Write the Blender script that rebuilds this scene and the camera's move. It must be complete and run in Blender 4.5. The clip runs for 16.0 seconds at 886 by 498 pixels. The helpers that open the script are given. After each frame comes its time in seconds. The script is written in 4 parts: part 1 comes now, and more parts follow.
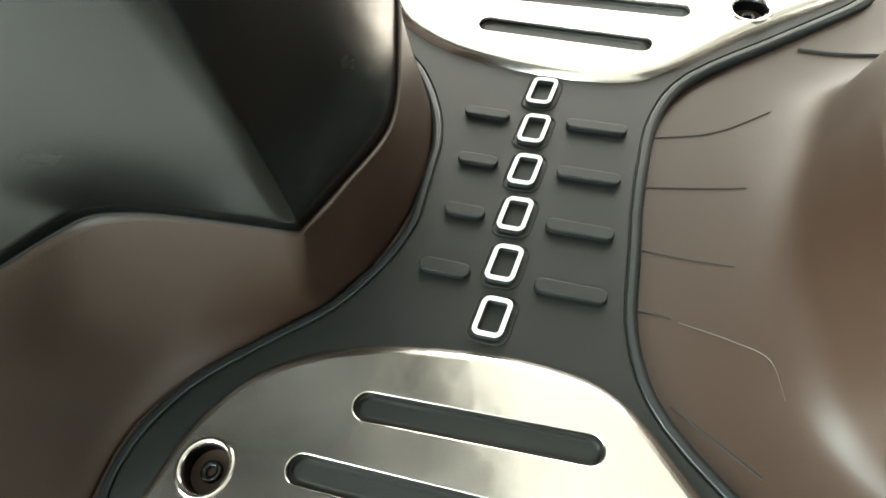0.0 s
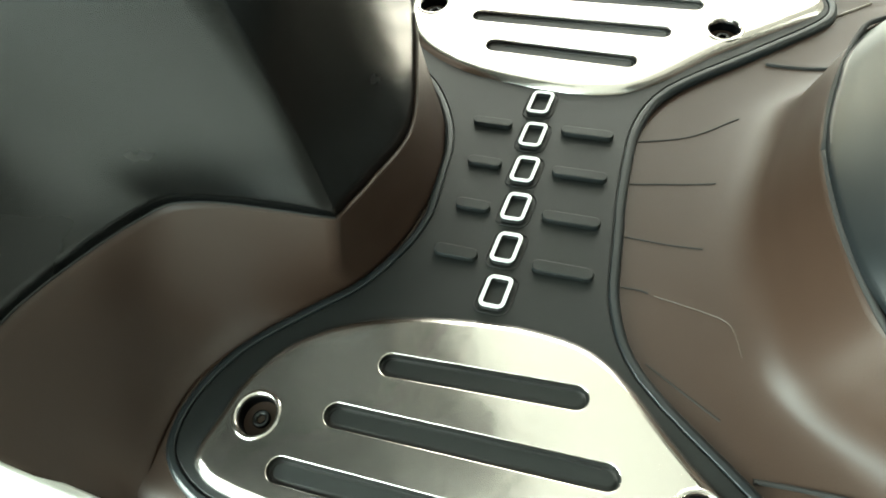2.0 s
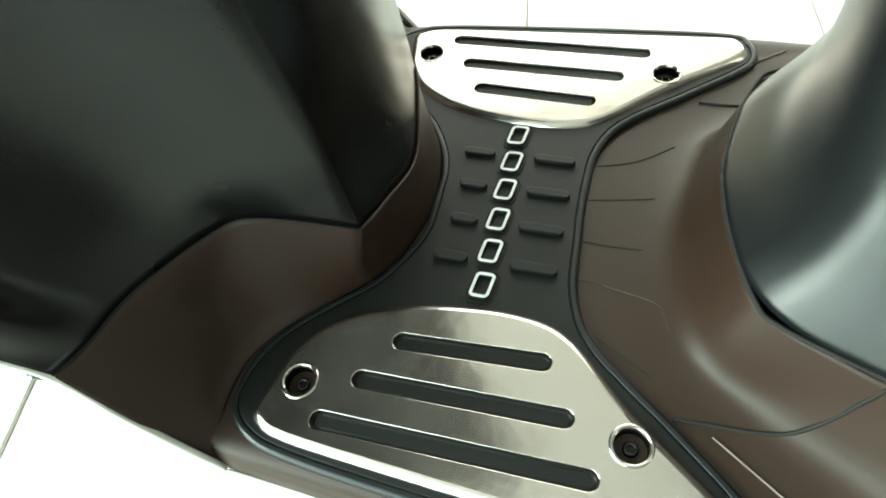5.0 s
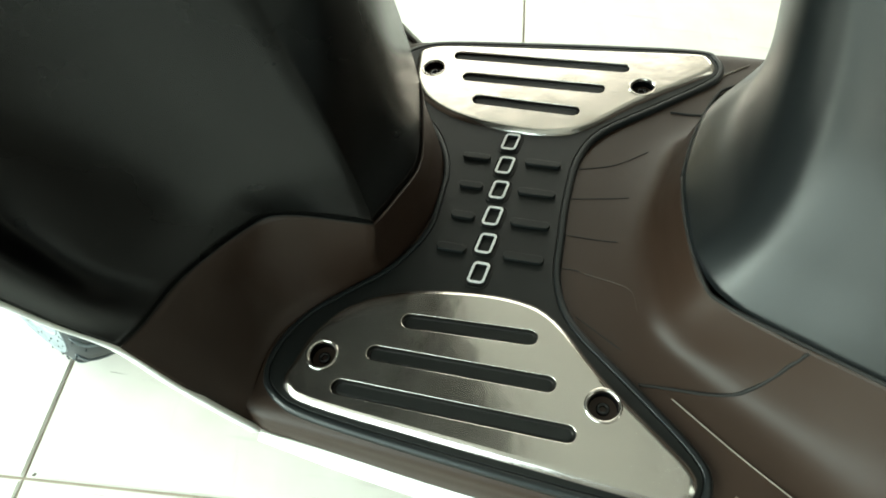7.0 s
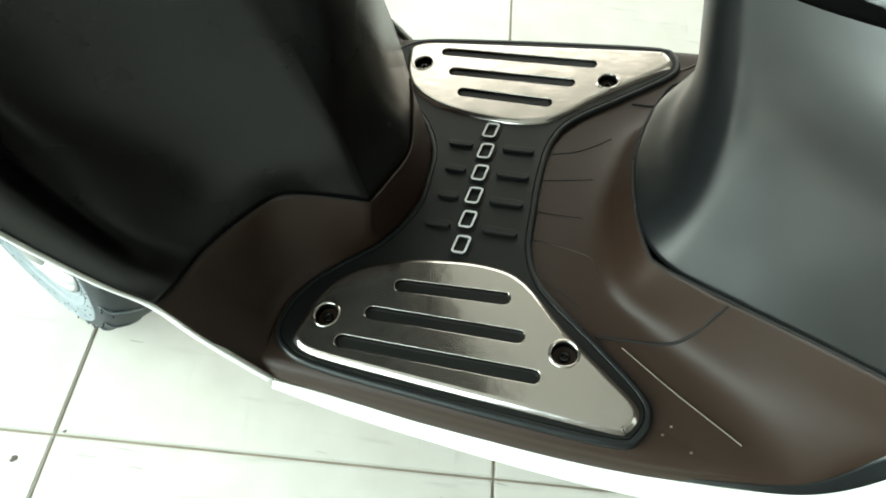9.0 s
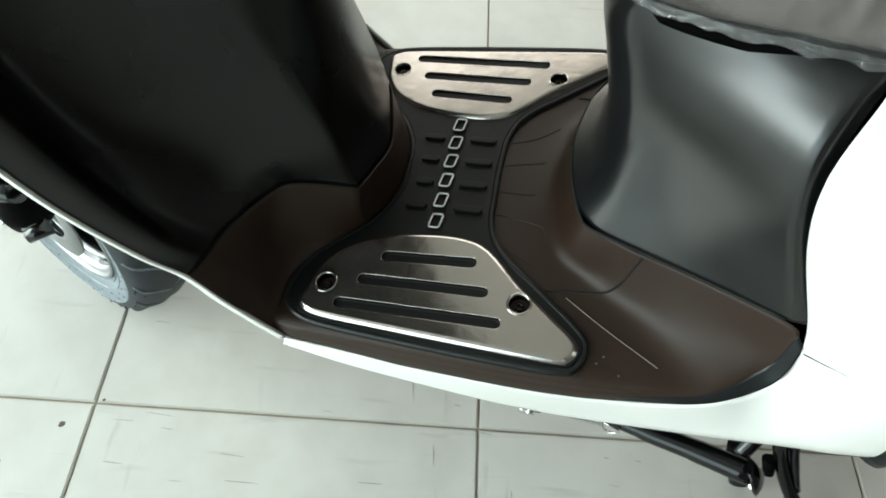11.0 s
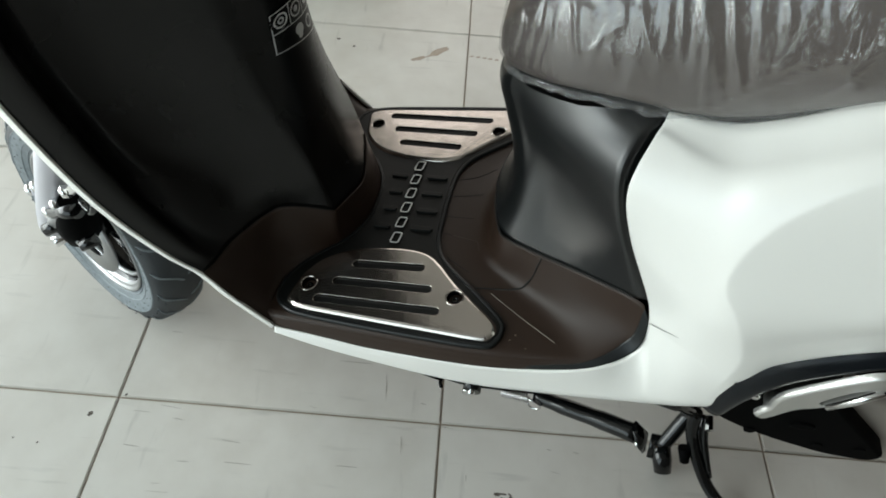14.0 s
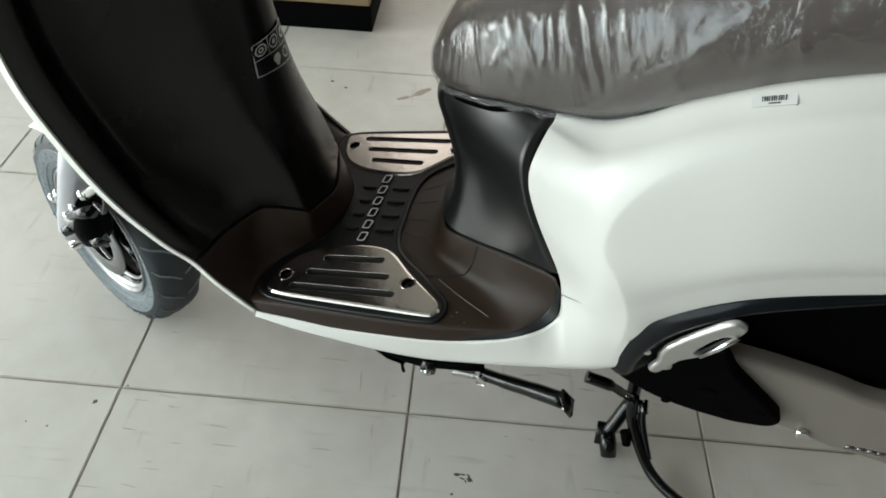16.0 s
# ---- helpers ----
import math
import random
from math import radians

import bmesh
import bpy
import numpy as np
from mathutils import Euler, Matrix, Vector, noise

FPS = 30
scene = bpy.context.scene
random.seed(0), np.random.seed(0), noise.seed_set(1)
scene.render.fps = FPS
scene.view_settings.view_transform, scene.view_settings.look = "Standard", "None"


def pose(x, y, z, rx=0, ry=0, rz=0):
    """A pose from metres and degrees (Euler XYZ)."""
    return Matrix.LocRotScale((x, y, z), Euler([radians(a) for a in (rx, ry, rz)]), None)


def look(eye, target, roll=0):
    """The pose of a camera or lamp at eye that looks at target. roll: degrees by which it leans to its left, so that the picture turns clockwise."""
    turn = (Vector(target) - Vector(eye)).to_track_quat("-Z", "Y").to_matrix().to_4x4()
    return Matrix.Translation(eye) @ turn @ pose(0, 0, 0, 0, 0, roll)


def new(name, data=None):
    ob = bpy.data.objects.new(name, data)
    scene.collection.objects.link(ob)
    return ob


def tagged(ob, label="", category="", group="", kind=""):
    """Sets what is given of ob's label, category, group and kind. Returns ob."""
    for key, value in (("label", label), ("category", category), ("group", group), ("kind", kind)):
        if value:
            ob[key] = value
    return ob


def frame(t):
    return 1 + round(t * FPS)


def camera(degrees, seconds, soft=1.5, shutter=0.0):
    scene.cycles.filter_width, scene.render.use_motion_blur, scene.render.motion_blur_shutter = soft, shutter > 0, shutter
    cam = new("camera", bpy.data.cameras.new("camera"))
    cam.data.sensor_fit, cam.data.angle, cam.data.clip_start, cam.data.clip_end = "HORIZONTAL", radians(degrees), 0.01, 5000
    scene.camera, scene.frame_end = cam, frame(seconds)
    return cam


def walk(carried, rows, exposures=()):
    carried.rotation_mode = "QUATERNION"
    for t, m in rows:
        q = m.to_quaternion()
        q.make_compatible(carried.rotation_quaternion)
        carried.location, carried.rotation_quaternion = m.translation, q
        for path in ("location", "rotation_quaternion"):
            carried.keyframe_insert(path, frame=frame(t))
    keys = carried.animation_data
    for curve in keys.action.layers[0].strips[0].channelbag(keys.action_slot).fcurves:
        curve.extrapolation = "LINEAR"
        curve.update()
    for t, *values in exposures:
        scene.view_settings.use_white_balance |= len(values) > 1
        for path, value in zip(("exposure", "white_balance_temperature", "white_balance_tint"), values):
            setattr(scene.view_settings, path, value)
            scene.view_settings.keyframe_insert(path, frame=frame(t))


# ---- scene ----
cam = camera(70.6, 16.0, soft=1.8)
EXPOSURES = [(0, 2.78, 6720, 2), (2, 2.60, 6600, -6), (4, 2.13, 6560, -7), (6.5, 1.26, 6760, -6), (9, 0.95, 6640, -2), (11.5, 0.13, 6500, 5), (14, -0.31, 6640, 10), (16, -0.36, 6780, 10)]
PATH = [
    (0, (0.465, 0.017, 0.649), (0.565, 1.01, -1.084), 12.4),
    (0.5, (0.475, -0.001, 0.667), (0.509, 1.035, -1.044), 8.4),
    (1, (0.47, -0.005, 0.673), (0.53, 1.024, -1.041), 10.1),
    (1.5, (0.466, -0.015, 0.68), (0.533, 1.012, -1.035), 10.5),
    (2, (0.467, -0.025, 0.689), (0.511, 1.007, -1.024), 9.4),
    (2.5, (0.47, -0.036, 0.699), (0.505, 1.023, -0.997), 8.4),
    (3, (0.473, -0.045, 0.71), (0.492, 1.026, -0.978), 7.4),
    (3.5, (0.467, -0.054, 0.729), (0.509, 1.008, -0.965), 8.6),
    (4, (0.469, -0.063, 0.745), (0.498, 1.007, -0.945), 8.0),
    (6.5, (0.468, -0.117, 0.817), (0.507, 0.953, -0.872), 8.0),
    (7, (0.468, -0.127, 0.831), (0.496, 0.939, -0.861), 7.7),
    (7.5, (0.472, -0.142, 0.841), (0.495, 0.927, -0.849), 7.9),
    (8, (0.473, -0.152, 0.859), (0.499, 0.905, -0.839), 7.7),
    (8.5, (0.474, -0.167, 0.882), (0.506, 0.872, -0.827), 8.0),
    (9, (0.476, -0.179, 0.895), (0.523, 0.85, -0.819), 8.5),
    (11.5, (0.512, -0.284, 1.018), (0.542, 0.734, -0.704), 5.5),
    (12, (0.52, -0.308, 1.041), (0.541, 0.717, -0.676), 5.2),
    (12.5, (0.531, -0.341, 1.062), (0.56, 0.71, -0.639), 6.0),
    (13, (0.545, -0.363, 1.086), (0.546, 0.719, -0.596), 4.6),
    (13.5, (0.564, -0.396, 1.105), (0.543, 0.73, -0.548), 4.1),
    (14, (0.583, -0.424, 1.128), (0.574, 0.757, -0.486), 4.4),
    (14.5, (0.612, -0.468, 1.152), (0.585, 0.773, -0.417), 3.5),
    (15, (0.634, -0.501, 1.168), (0.592, 0.762, -0.383), 3.1),
    (15.5, (0.663, -0.548, 1.182), (0.605, 0.738, -0.348), 2.6),
    (16, (0.68, -0.578, 1.194), (0.623, 0.727, -0.32), 2.8),
]
walk(cam, [(t, look(eye, target, roll)) for t, eye, target, roll in PATH], EXPOSURES)

# ---- light ----
world = bpy.data.worlds.new("daylight")
scene.world = world
world.use_nodes = True
wn = world.node_tree
sky = wn.nodes.new("ShaderNodeTexSky")
sky.sky_type = "NISHITA"
sky.sun_disc = False
sky.sun_elevation, sky.sun_rotation = radians(55), radians(252)
wn.links.new(sky.outputs[0], wn.nodes["Background"].inputs[0])
wn.nodes["Background"].inputs[1].default_value = 0.10

sun = new("sun", bpy.data.lights.new("sun", "SUN"))
sun.data.energy, sun.data.angle, sun.data.color = 1.2, radians(12), (1.0, 0.96, 0.9)
sun.matrix_world = look((-6, -2, 9), (0, 0, 0))


def window_light(name, eye, target, w, h, watts, colour):
    ob = new(name, bpy.data.lights.new(name, "AREA"))
    ob.data.shape, ob.data.size, ob.data.size_y = "RECTANGLE", w, h
    ob.data.energy, ob.data.color = watts, colour
    ob.matrix_world = look(eye, target)
    return ob


# assumed openings out of view; area lamps stand in for their daylight
window_light("assumed_west_daylight", (-4.45, 0.55, 1.58), (0, 0.55, 1.2), 5.8, 3.0, 510, (0.90, 1.0, 1.0))
# added warm opening, mostly something for glossy parts to reflect
window_light("added_north_daylight", (1.0, 3.75, 1.7), (1.0, 0, 1.7), 4.2, 2.6, 62, (1.0, 0.92, 0.80))
window_light("assumed_south_daylight", (-2.4, -2.65, 1.4), (-2.0, 0, 1.0), 3.2, 2.5, 62, (0.84, 1.0, 1.03))


# ---- materials ----
def material(name, colour, rough=0.5, metal=0.0, vary=0.12, scale=30.0, bump=0.0, bump_scale=400.0, coat=0.0, spec=0.5, rough_vary=0.0, ior=1.5):
    m = bpy.data.materials.new(name)
    m.use_nodes = True
    nt = m.node_tree
    b = nt.nodes["Principled BSDF"]
    b.inputs["Roughness"].default_value = rough
    b.inputs["Metallic"].default_value = metal
    b.inputs["IOR"].default_value = ior
    b.inputs["Coat Weight"].default_value = coat
    b.inputs["Coat Roughness"].default_value = 0.14
    b.inputs["Specular IOR Level"].default_value = spec
    tc = nt.nodes.new("ShaderNodeTexCoord")
    big = nt.nodes.new("ShaderNodeTexNoise")
    big.inputs["Scale"].default_value = scale
    big.inputs["Detail"].default_value = 6
    nt.links.new(tc.outputs["Object"], big.inputs["Vector"])
    fine = nt.nodes.new("ShaderNodeTexNoise")
    fine.inputs["Scale"].default_value = bump_scale
    fine.inputs["Detail"].default_value = 3
    nt.links.new(tc.outputs["Object"], fine.inputs["Vector"])
    mix = nt.nodes.new("ShaderNodeMix")
    mix.data_type = "RGBA"
    lo = tuple(c * (1 - vary) for c in colour)
    hi = tuple(min(1, c * (1 + vary)) for c in colour)
    mix.inputs["A"].default_value = (*lo, 1)
    mix.inputs["B"].default_value = (*hi, 1)
    nt.links.new(big.outputs["Fac"], mix.inputs["Factor"])
    nt.links.new(mix.outputs["Result"], b.inputs["Base Color"])
    if rough_vary:
        mr = nt.nodes.new("ShaderNodeMapRange")
        mr.inputs["To Min"].default_value = max(0.02, rough - rough_vary)
        mr.inputs["To Max"].default_value = rough + rough_vary
        nt.links.new(big.outputs["Fac"], mr.inputs["Value"])
        nt.links.new(mr.outputs["Result"], b.inputs["Roughness"])
    if bump:
        bp = nt.nodes.new("ShaderNodeBump")
        bp.inputs["Strength"].default_value = bump
        bp.inputs["Distance"].default_value = 0.001
        nt.links.new(fine.outputs["Fac"], bp.inputs["Height"])
        nt.links.new(bp.outputs["Normal"], b.inputs["Normal"])
    return m


BROWN = material("brown_plastic", (0.0272, 0.0144, 0.0087), 0.48, vary=0.10, scale=9, bump=0.12, bump_scale=1500, rough_vary=0.05, spec=0.34)
BLACK = material("black_plastic", (0.0028, 0.0031, 0.0029), 0.27, vary=0.15, scale=7, bump=0.08, bump_scale=1600, rough_vary=0.05, spec=0.35)
COWL = material("dark_grey_plastic", (0.0070, 0.0083, 0.0088), 0.32, vary=0.12, scale=7, bump=0.08, bump_scale=1600, rough_vary=0.03, spec=0.82)
RUBBER = material("rubber", (0.0038, 0.0046, 0.0041), 0.50, vary=0.2, scale=60, bump=0.25, bump_scale=1800, spec=0.30)
RUBBEREDGE = material("smooth_rubber", (0.0085, 0.0105, 0.0112), 0.34, vary=0.15, scale=40, bump=0.08, bump_scale=900, spec=0.4)
STEEL = material("brushed_steel", (0.585, 0.540, 0.505), 0.20, metal=1.0, vary=0.03, scale=16, rough_vary=0.04, bump=0.75, bump_scale=24)
CHROME = material("polished_metal", (0.8, 0.8, 0.8), 0.12, metal=1.0, vary=0.05)
ALLOY = material("cast_alloy", (0.30, 0.305, 0.31), 0.38, metal=1.0, vary=0.1, scale=40, bump=0.1, bump_scale=500)
WHITE = material("pearl_white_paint", (0.89, 0.89, 0.85), 0.30, vary=0.02, scale=5, coat=0.6)
WHITE.node_tree.nodes["Principled BSDF"].inputs["Coat Roughness"].default_value = 0.28
# dusty grey, with the bluish sheen of the rubber put into the colour
SIDEWALL = material("tyre_sidewall", (0.150, 0.178, 0.194), 0.5, vary=0.45, scale=90, bump=0.2, bump_scale=300)
TYRE = material("tyre_rubber", (0.020, 0.025, 0.029), 0.62, vary=0.3, scale=30, bump=0.3, bump_scale=300)
FORKPAINT = material("fork_paint", (0.52, 0.52, 0.56), 0.38, metal=0.3, vary=0.05, scale=10)
GLOSSBLACK = material("black_enamel", (0.0035, 0.0040, 0.0042), 0.11, vary=0.2, scale=30, spec=0.45)
MATTBLACK = material("matt_black", (0.0030, 0.0030, 0.0031), 0.50, vary=0.3, scale=30, bump=0.2, spec=0.5, ior=1.06)
RECESSBLACK = material("gloss_dark_plastic", (0.0030, 0.0048, 0.0068), 0.22, vary=0.15, scale=12, bump=0.04, bump_scale=900, spec=0.5, ior=1.40)
SEAM = material("shadow_gap", (0.008, 0.007, 0.006), 0.8, vary=0.2)
VINYL = material("seat_vinyl", (0.098, 0.076, 0.066), 0.45, vary=0.12, scale=20, bump=0.3, bump_scale=700)
LETTER = material("silver_lettering", (0.68, 0.69, 0.68), 0.35, metal=0.15, vary=0.05)
LINE = material("pale_edge_line", (0.16, 0.13, 0.105), 0.45, vary=0.15, scale=40)
INK = material("white_ink", (0.62, 0.63, 0.62), 0.5, vary=0.1)
PAPER = material("label_paper", (0.90, 0.90, 0.89), 0.6, vary=0.04)
BAR = material("label_ink", (0.10, 0.10, 0.105), 0.6)
GREYCOVER = material("grey_painted_cover", (0.31, 0.276, 0.242), 0.4, vary=0.08, scale=12, bump=0.05)
GROUT = material("grout", (0.38, 0.32, 0.26), 0.9, vary=0.3, scale=14, bump=0.3)
# unseen wall and ceiling tones, lowered to weaken bounce and reflections
WALL = material("unseen_wall_dark", (0.115, 0.105, 0.095), 0.8, vary=0.05, scale=2)
CEIL = material("unseen_ceiling_dim", (0.25, 0.246, 0.236), 0.9, vary=0.04, scale=2)
WOOD = material("bench_wood", (0.30, 0.21, 0.12), 0.5, vary=0.25, scale=9, bump=0.2)
DIRT = material("dry_mud", (0.42, 0.35, 0.29), 0.9, vary=0.3, scale=60, bump=0.3)
SCUFF = material("scuff", (0.36, 0.335, 0.30), 0.8, vary=0.4, scale=80)
STAIN = material("dark_stain", (0.10, 0.085, 0.07), 0.8, vary=0.4, scale=120)
SCRATCH = material("pale_scratch", (0.050, 0.034, 0.025), 0.45, vary=0.2, scale=60)


def tile_material():
    m = bpy.data.materials.new("ceramic_tile")
    m.use_nodes = True
    nt = m.node_tree
    b = nt.nodes["Principled BSDF"]
    tc = nt.nodes.new("ShaderNodeTexCoord")
    geo = nt.nodes.new("ShaderNodeNewGeometry")
    info = nt.nodes.new("ShaderNodeObjectInfo")
    n1, n2, n3 = (nt.nodes.new("ShaderNodeTexNoise") for _ in range(3))
    for n, s, d in ((n1, 2.2, 5), (n2, 14, 8), (n3, 90, 2)):
        n.inputs["Scale"].default_value, n.inputs["Detail"].default_value = s, d
        nt.links.new(geo.outputs["Position"], n.inputs["Vector"])
    ramp = nt.nodes.new("ShaderNodeValToRGB")
    ramp.color_ramp.elements[0].position, ramp.color_ramp.elements[0].color = 0.25, (0.525, 0.50, 0.455, 1)
    ramp.color_ramp.elements[1].position, ramp.color_ramp.elements[1].color = 0.62, (0.676, 0.662, 0.621, 1)
    add = nt.nodes.new("ShaderNodeMath")
    add.operation = "MULTIPLY_ADD"
    add.inputs[1].default_value = 0.35
    nt.links.new(n2.outputs["Fac"], add.inputs[0])
    half = nt.nodes.new("ShaderNodeMath")
    half.operation = "MULTIPLY"
    half.inputs[1].default_value = 0.65
    nt.links.new(n1.outputs["Fac"], half.inputs[0])
    nt.links.new(half.outputs[0], add.inputs[2])
    nt.links.new(add.outputs[0], ramp.inputs["Fac"])
    shade = None
    for stretch, low in (((2.0, 16.0, 1.0), 0.60), ((13.0, 2.2, 1.0), 0.62)):
        mp = nt.nodes.new("ShaderNodeMapping")
        mp.inputs["Scale"].default_value = stretch
        nt.links.new(geo.outputs["Position"], mp.inputs["Vector"])
        ns = nt.nodes.new("ShaderNodeTexNoise")
        ns.inputs["Scale"].default_value, ns.inputs["Detail"].default_value = 2.6, 7
        nt.links.new(mp.outputs["Vector"], ns.inputs["Vector"])
        streak = nt.nodes.new("ShaderNodeMapRange")
        streak.interpolation_type = "SMOOTHSTEP"
        streak.inputs["From Min"].default_value, streak.inputs["From Max"].default_value = low, low + 0.14
        streak.inputs["To Min"].default_value, streak.inputs["To Max"].default_value = 1.0, 0.86
        nt.links.new(ns.outputs["Fac"], streak.inputs["Value"])
        if shade is None:
            shade = streak
        else:
            both = nt.nodes.new("ShaderNodeMath")
            both.operation = "MULTIPLY"
            nt.links.new(shade.outputs["Result"], both.inputs[0])
            nt.links.new(streak.outputs["Result"], both.inputs[1])
            shade = both
    hsv = nt.nodes.new("ShaderNodeHueSaturation")
    val = nt.nodes.new("ShaderNodeMapRange")
    val.inputs["To Min"].default_value, val.inputs["To Max"].default_value = 0.96, 1.04
    nt.links.new(info.outputs["Random"], val.inputs["Value"])
    worn = nt.nodes.new("ShaderNodeMath")
    worn.operation = "MULTIPLY"
    nt.links.new(val.outputs["Result"], worn.inputs[0])
    nt.links.new(shade.outputs[0], worn.inputs[1])
    nt.links.new(worn.outputs[0], hsv.inputs["Value"])
    nt.links.new(ramp.outputs["Color"], hsv.inputs["Color"])
    nt.links.new(hsv.outputs["Color"], b.inputs["Base Color"])
    rr = nt.nodes.new("ShaderNodeMapRange")
    rr.inputs["To Min"].default_value, rr.inputs["To Max"].default_value = 0.22, 0.45
    nt.links.new(n2.outputs["Fac"], rr.inputs["Value"])
    nt.links.new(rr.outputs["Result"], b.inputs["Roughness"])
    bp = nt.nodes.new("ShaderNodeBump")
    bp.inputs["Strength"].default_value, bp.inputs["Distance"].default_value = 0.05, 0.001
    nt.links.new(n3.outputs["Fac"], bp.inputs["Height"])
    nt.links.new(bp.outputs["Normal"], b.inputs["Normal"])
    return m


def wrap_material(name, milky, shine):
    m = bpy.data.materials.new(name)
    m.use_nodes = True
    nt = m.node_tree
    nt.nodes.remove(nt.nodes["Principled BSDF"])
    out = nt.nodes["Material Output"]
    clear = nt.nodes.new("ShaderNodeBsdfTransparent")
    clear.inputs[0].default_value = (0.97, 0.97, 0.97, 1)
    gloss = nt.nodes.new("ShaderNodeBsdfGlossy")
    gloss.inputs["Roughness"].default_value = 0.15
    milk = nt.nodes.new("ShaderNodeBsdfDiffuse")
    milk.inputs[0].default_value = (0.6, 0.6, 0.6, 1)
    tc = nt.nodes.new("ShaderNodeTexCoord")
    n = nt.nodes.new("ShaderNodeTexNoise")
    n.inputs["Scale"].default_value, n.inputs["Detail"].default_value, n.inputs["Distortion"].default_value = 105.0, 5, 1.4
    along = nt.nodes.new("ShaderNodeMapping")
    along.inputs["Scale"].default_value = (1.0, 0.24, 0.24)
    nt.links.new(tc.outputs["Object"], along.inputs["Vector"])
    nt.links.new(along.outputs["Vector"], n.inputs["Vector"])
    ridge = nt.nodes.new("ShaderNodeMapRange")
    ridge.interpolation_type = "SMOOTHSTEP"
    ridge.inputs["From Min"].default_value, ridge.inputs["From Max"].default_value = 0.56, 0.72
    nt.links.new(n.outputs["Fac"], ridge.inputs["Value"])
    bp = nt.nodes.new("ShaderNodeBump")
    bp.inputs["Strength"].default_value, bp.inputs["Distance"].default_value = 0.7, 0.0011
    nt.links.new(ridge.outputs["Result"], bp.inputs["Height"])
    fine = nt.nodes.new("ShaderNodeTexNoise")
    fine.inputs["Scale"].default_value, fine.inputs["Detail"].default_value, fine.inputs["Distortion"].default_value = 190.0, 3, 1.0
    nt.links.new(tc.outputs["Object"], fine.inputs["Vector"])
    bp2 = nt.nodes.new("ShaderNodeBump")
    bp2.inputs["Strength"].default_value, bp2.inputs["Distance"].default_value = 0.5, 0.0010
    nt.links.new(fine.outputs["Fac"], bp2.inputs["Height"])
    nt.links.new(bp.outputs["Normal"], bp2.inputs["Normal"])
    nt.links.new(bp2.outputs["Normal"], gloss.inputs["Normal"])
    a, c = nt.nodes.new("ShaderNodeMixShader"), nt.nodes.new("ShaderNodeMixShader")
    a.inputs[0].default_value = milky
    nt.links.new(clear.outputs[0], a.inputs[1])
    nt.links.new(milk.outputs[0], a.inputs[2])
    c.inputs[0].default_value = shine
    nt.links.new(a.outputs[0], c.inputs[1])
    nt.links.new(gloss.outputs[0], c.inputs[2])
    nt.links.new(c.outputs[0], out.inputs["Surface"])
    return m


TILE = tile_material()
WRAP = wrap_material("clear_plastic_wrap", 0.07, 0.145)
HEM = wrap_material("gathered_plastic_wrap", 0.16, 0.045)


# ---- mesh helpers ----
def mesh_object(name, bm, mat, smooth=True):
    me = bpy.data.meshes.new(name)
    bm.normal_update()
    flat = bm.faces.layers.int.get("flat")
    for f in bm.faces:
        f.smooth = smooth and not (flat and f[flat])
    bm.to_mesh(me)
    bm.free()
    me.materials.append(mat)
    return new(name, me)


def part(name, bm, mat, parent, label="", smooth=True, solid=0.0, offset=-1.0, bevel=0.0, away=None):
    """Links a bmesh as one mesh object under a thing or a part, in the parent's space."""
    if away is not None:
        bm.normal_update()
        if sum(f.normal.dot(f.calc_center_median() - Vector(away)) * f.calc_area() for f in bm.faces) < 0:
            bmesh.ops.reverse_faces(bm, faces=bm.faces)
    ob = mesh_object(name, bm, mat, smooth)
    ob.parent = parent
    if label:
        tagged(ob, label)
    if solid:
        mod = ob.modifiers.new("thickness", "SOLIDIFY")
        mod.thickness, mod.offset = solid, offset
    if bevel:
        mod = ob.modifiers.new("edge", "BEVEL")
        mod.width, mod.segments, mod.limit_method = bevel, 2, "ANGLE"
    return ob


def spline(points, n, closed=False):
    """A smooth curve through the points, n steps a span."""
    p = np.array(points, float)
    k = len(p)
    out = []
    for i in range(k if closed else k - 1):
        if closed:
            a, b, c, d = p[i - 1], p[i], p[(i + 1) % k], p[(i + 2) % k]
        else:
            b, c = p[i], p[i + 1]
            a = p[i - 1] if i else 2 * b - c
            d = p[i + 2] if i + 2 < k else 2 * c - b
        for j in range(n):
            t = j / n
            out.append(0.5 * (2 * b + (c - a) * t + (2 * a - 5 * b + 4 * c - d) * t * t + (3 * b - a - 3 * c + d) * t**3))
    if not closed:
        out.append(p[-1])
    return np.array(out)


def loft(rows, n=8, m=8, corners=()):
    """A smooth grid through rows of control points; the curve across may turn sharply at the corners."""
    cuts = [0, *corners, len(rows[0]) - 1]
    across = []
    for r in rows:
        bits = [spline(r[s : e + 1], n) for s, e in zip(cuts, cuts[1:])]
        across.append(np.concatenate([bits[0]] + [q[1:] for q in bits[1:]]))
    return np.array([spline([r[j] for r in across], m) for j in range(len(across[0]))]).transpose(1, 0, 2)


def mirrored(row):
    """A row from one side to the middle, carried on to the other side."""
    far = [(u, -v, w) for u, v, w in reversed(row) if abs(v) > 1e-6]
    return list(row) + far


def eased(row, k):
    """A full row whose far half is drawn k forward beyond the column's nose."""
    return [(u - k * min(1.0, max(0.0, (v - 0.02) / 0.06)), v, w) for u, v, w in mirrored(row)]


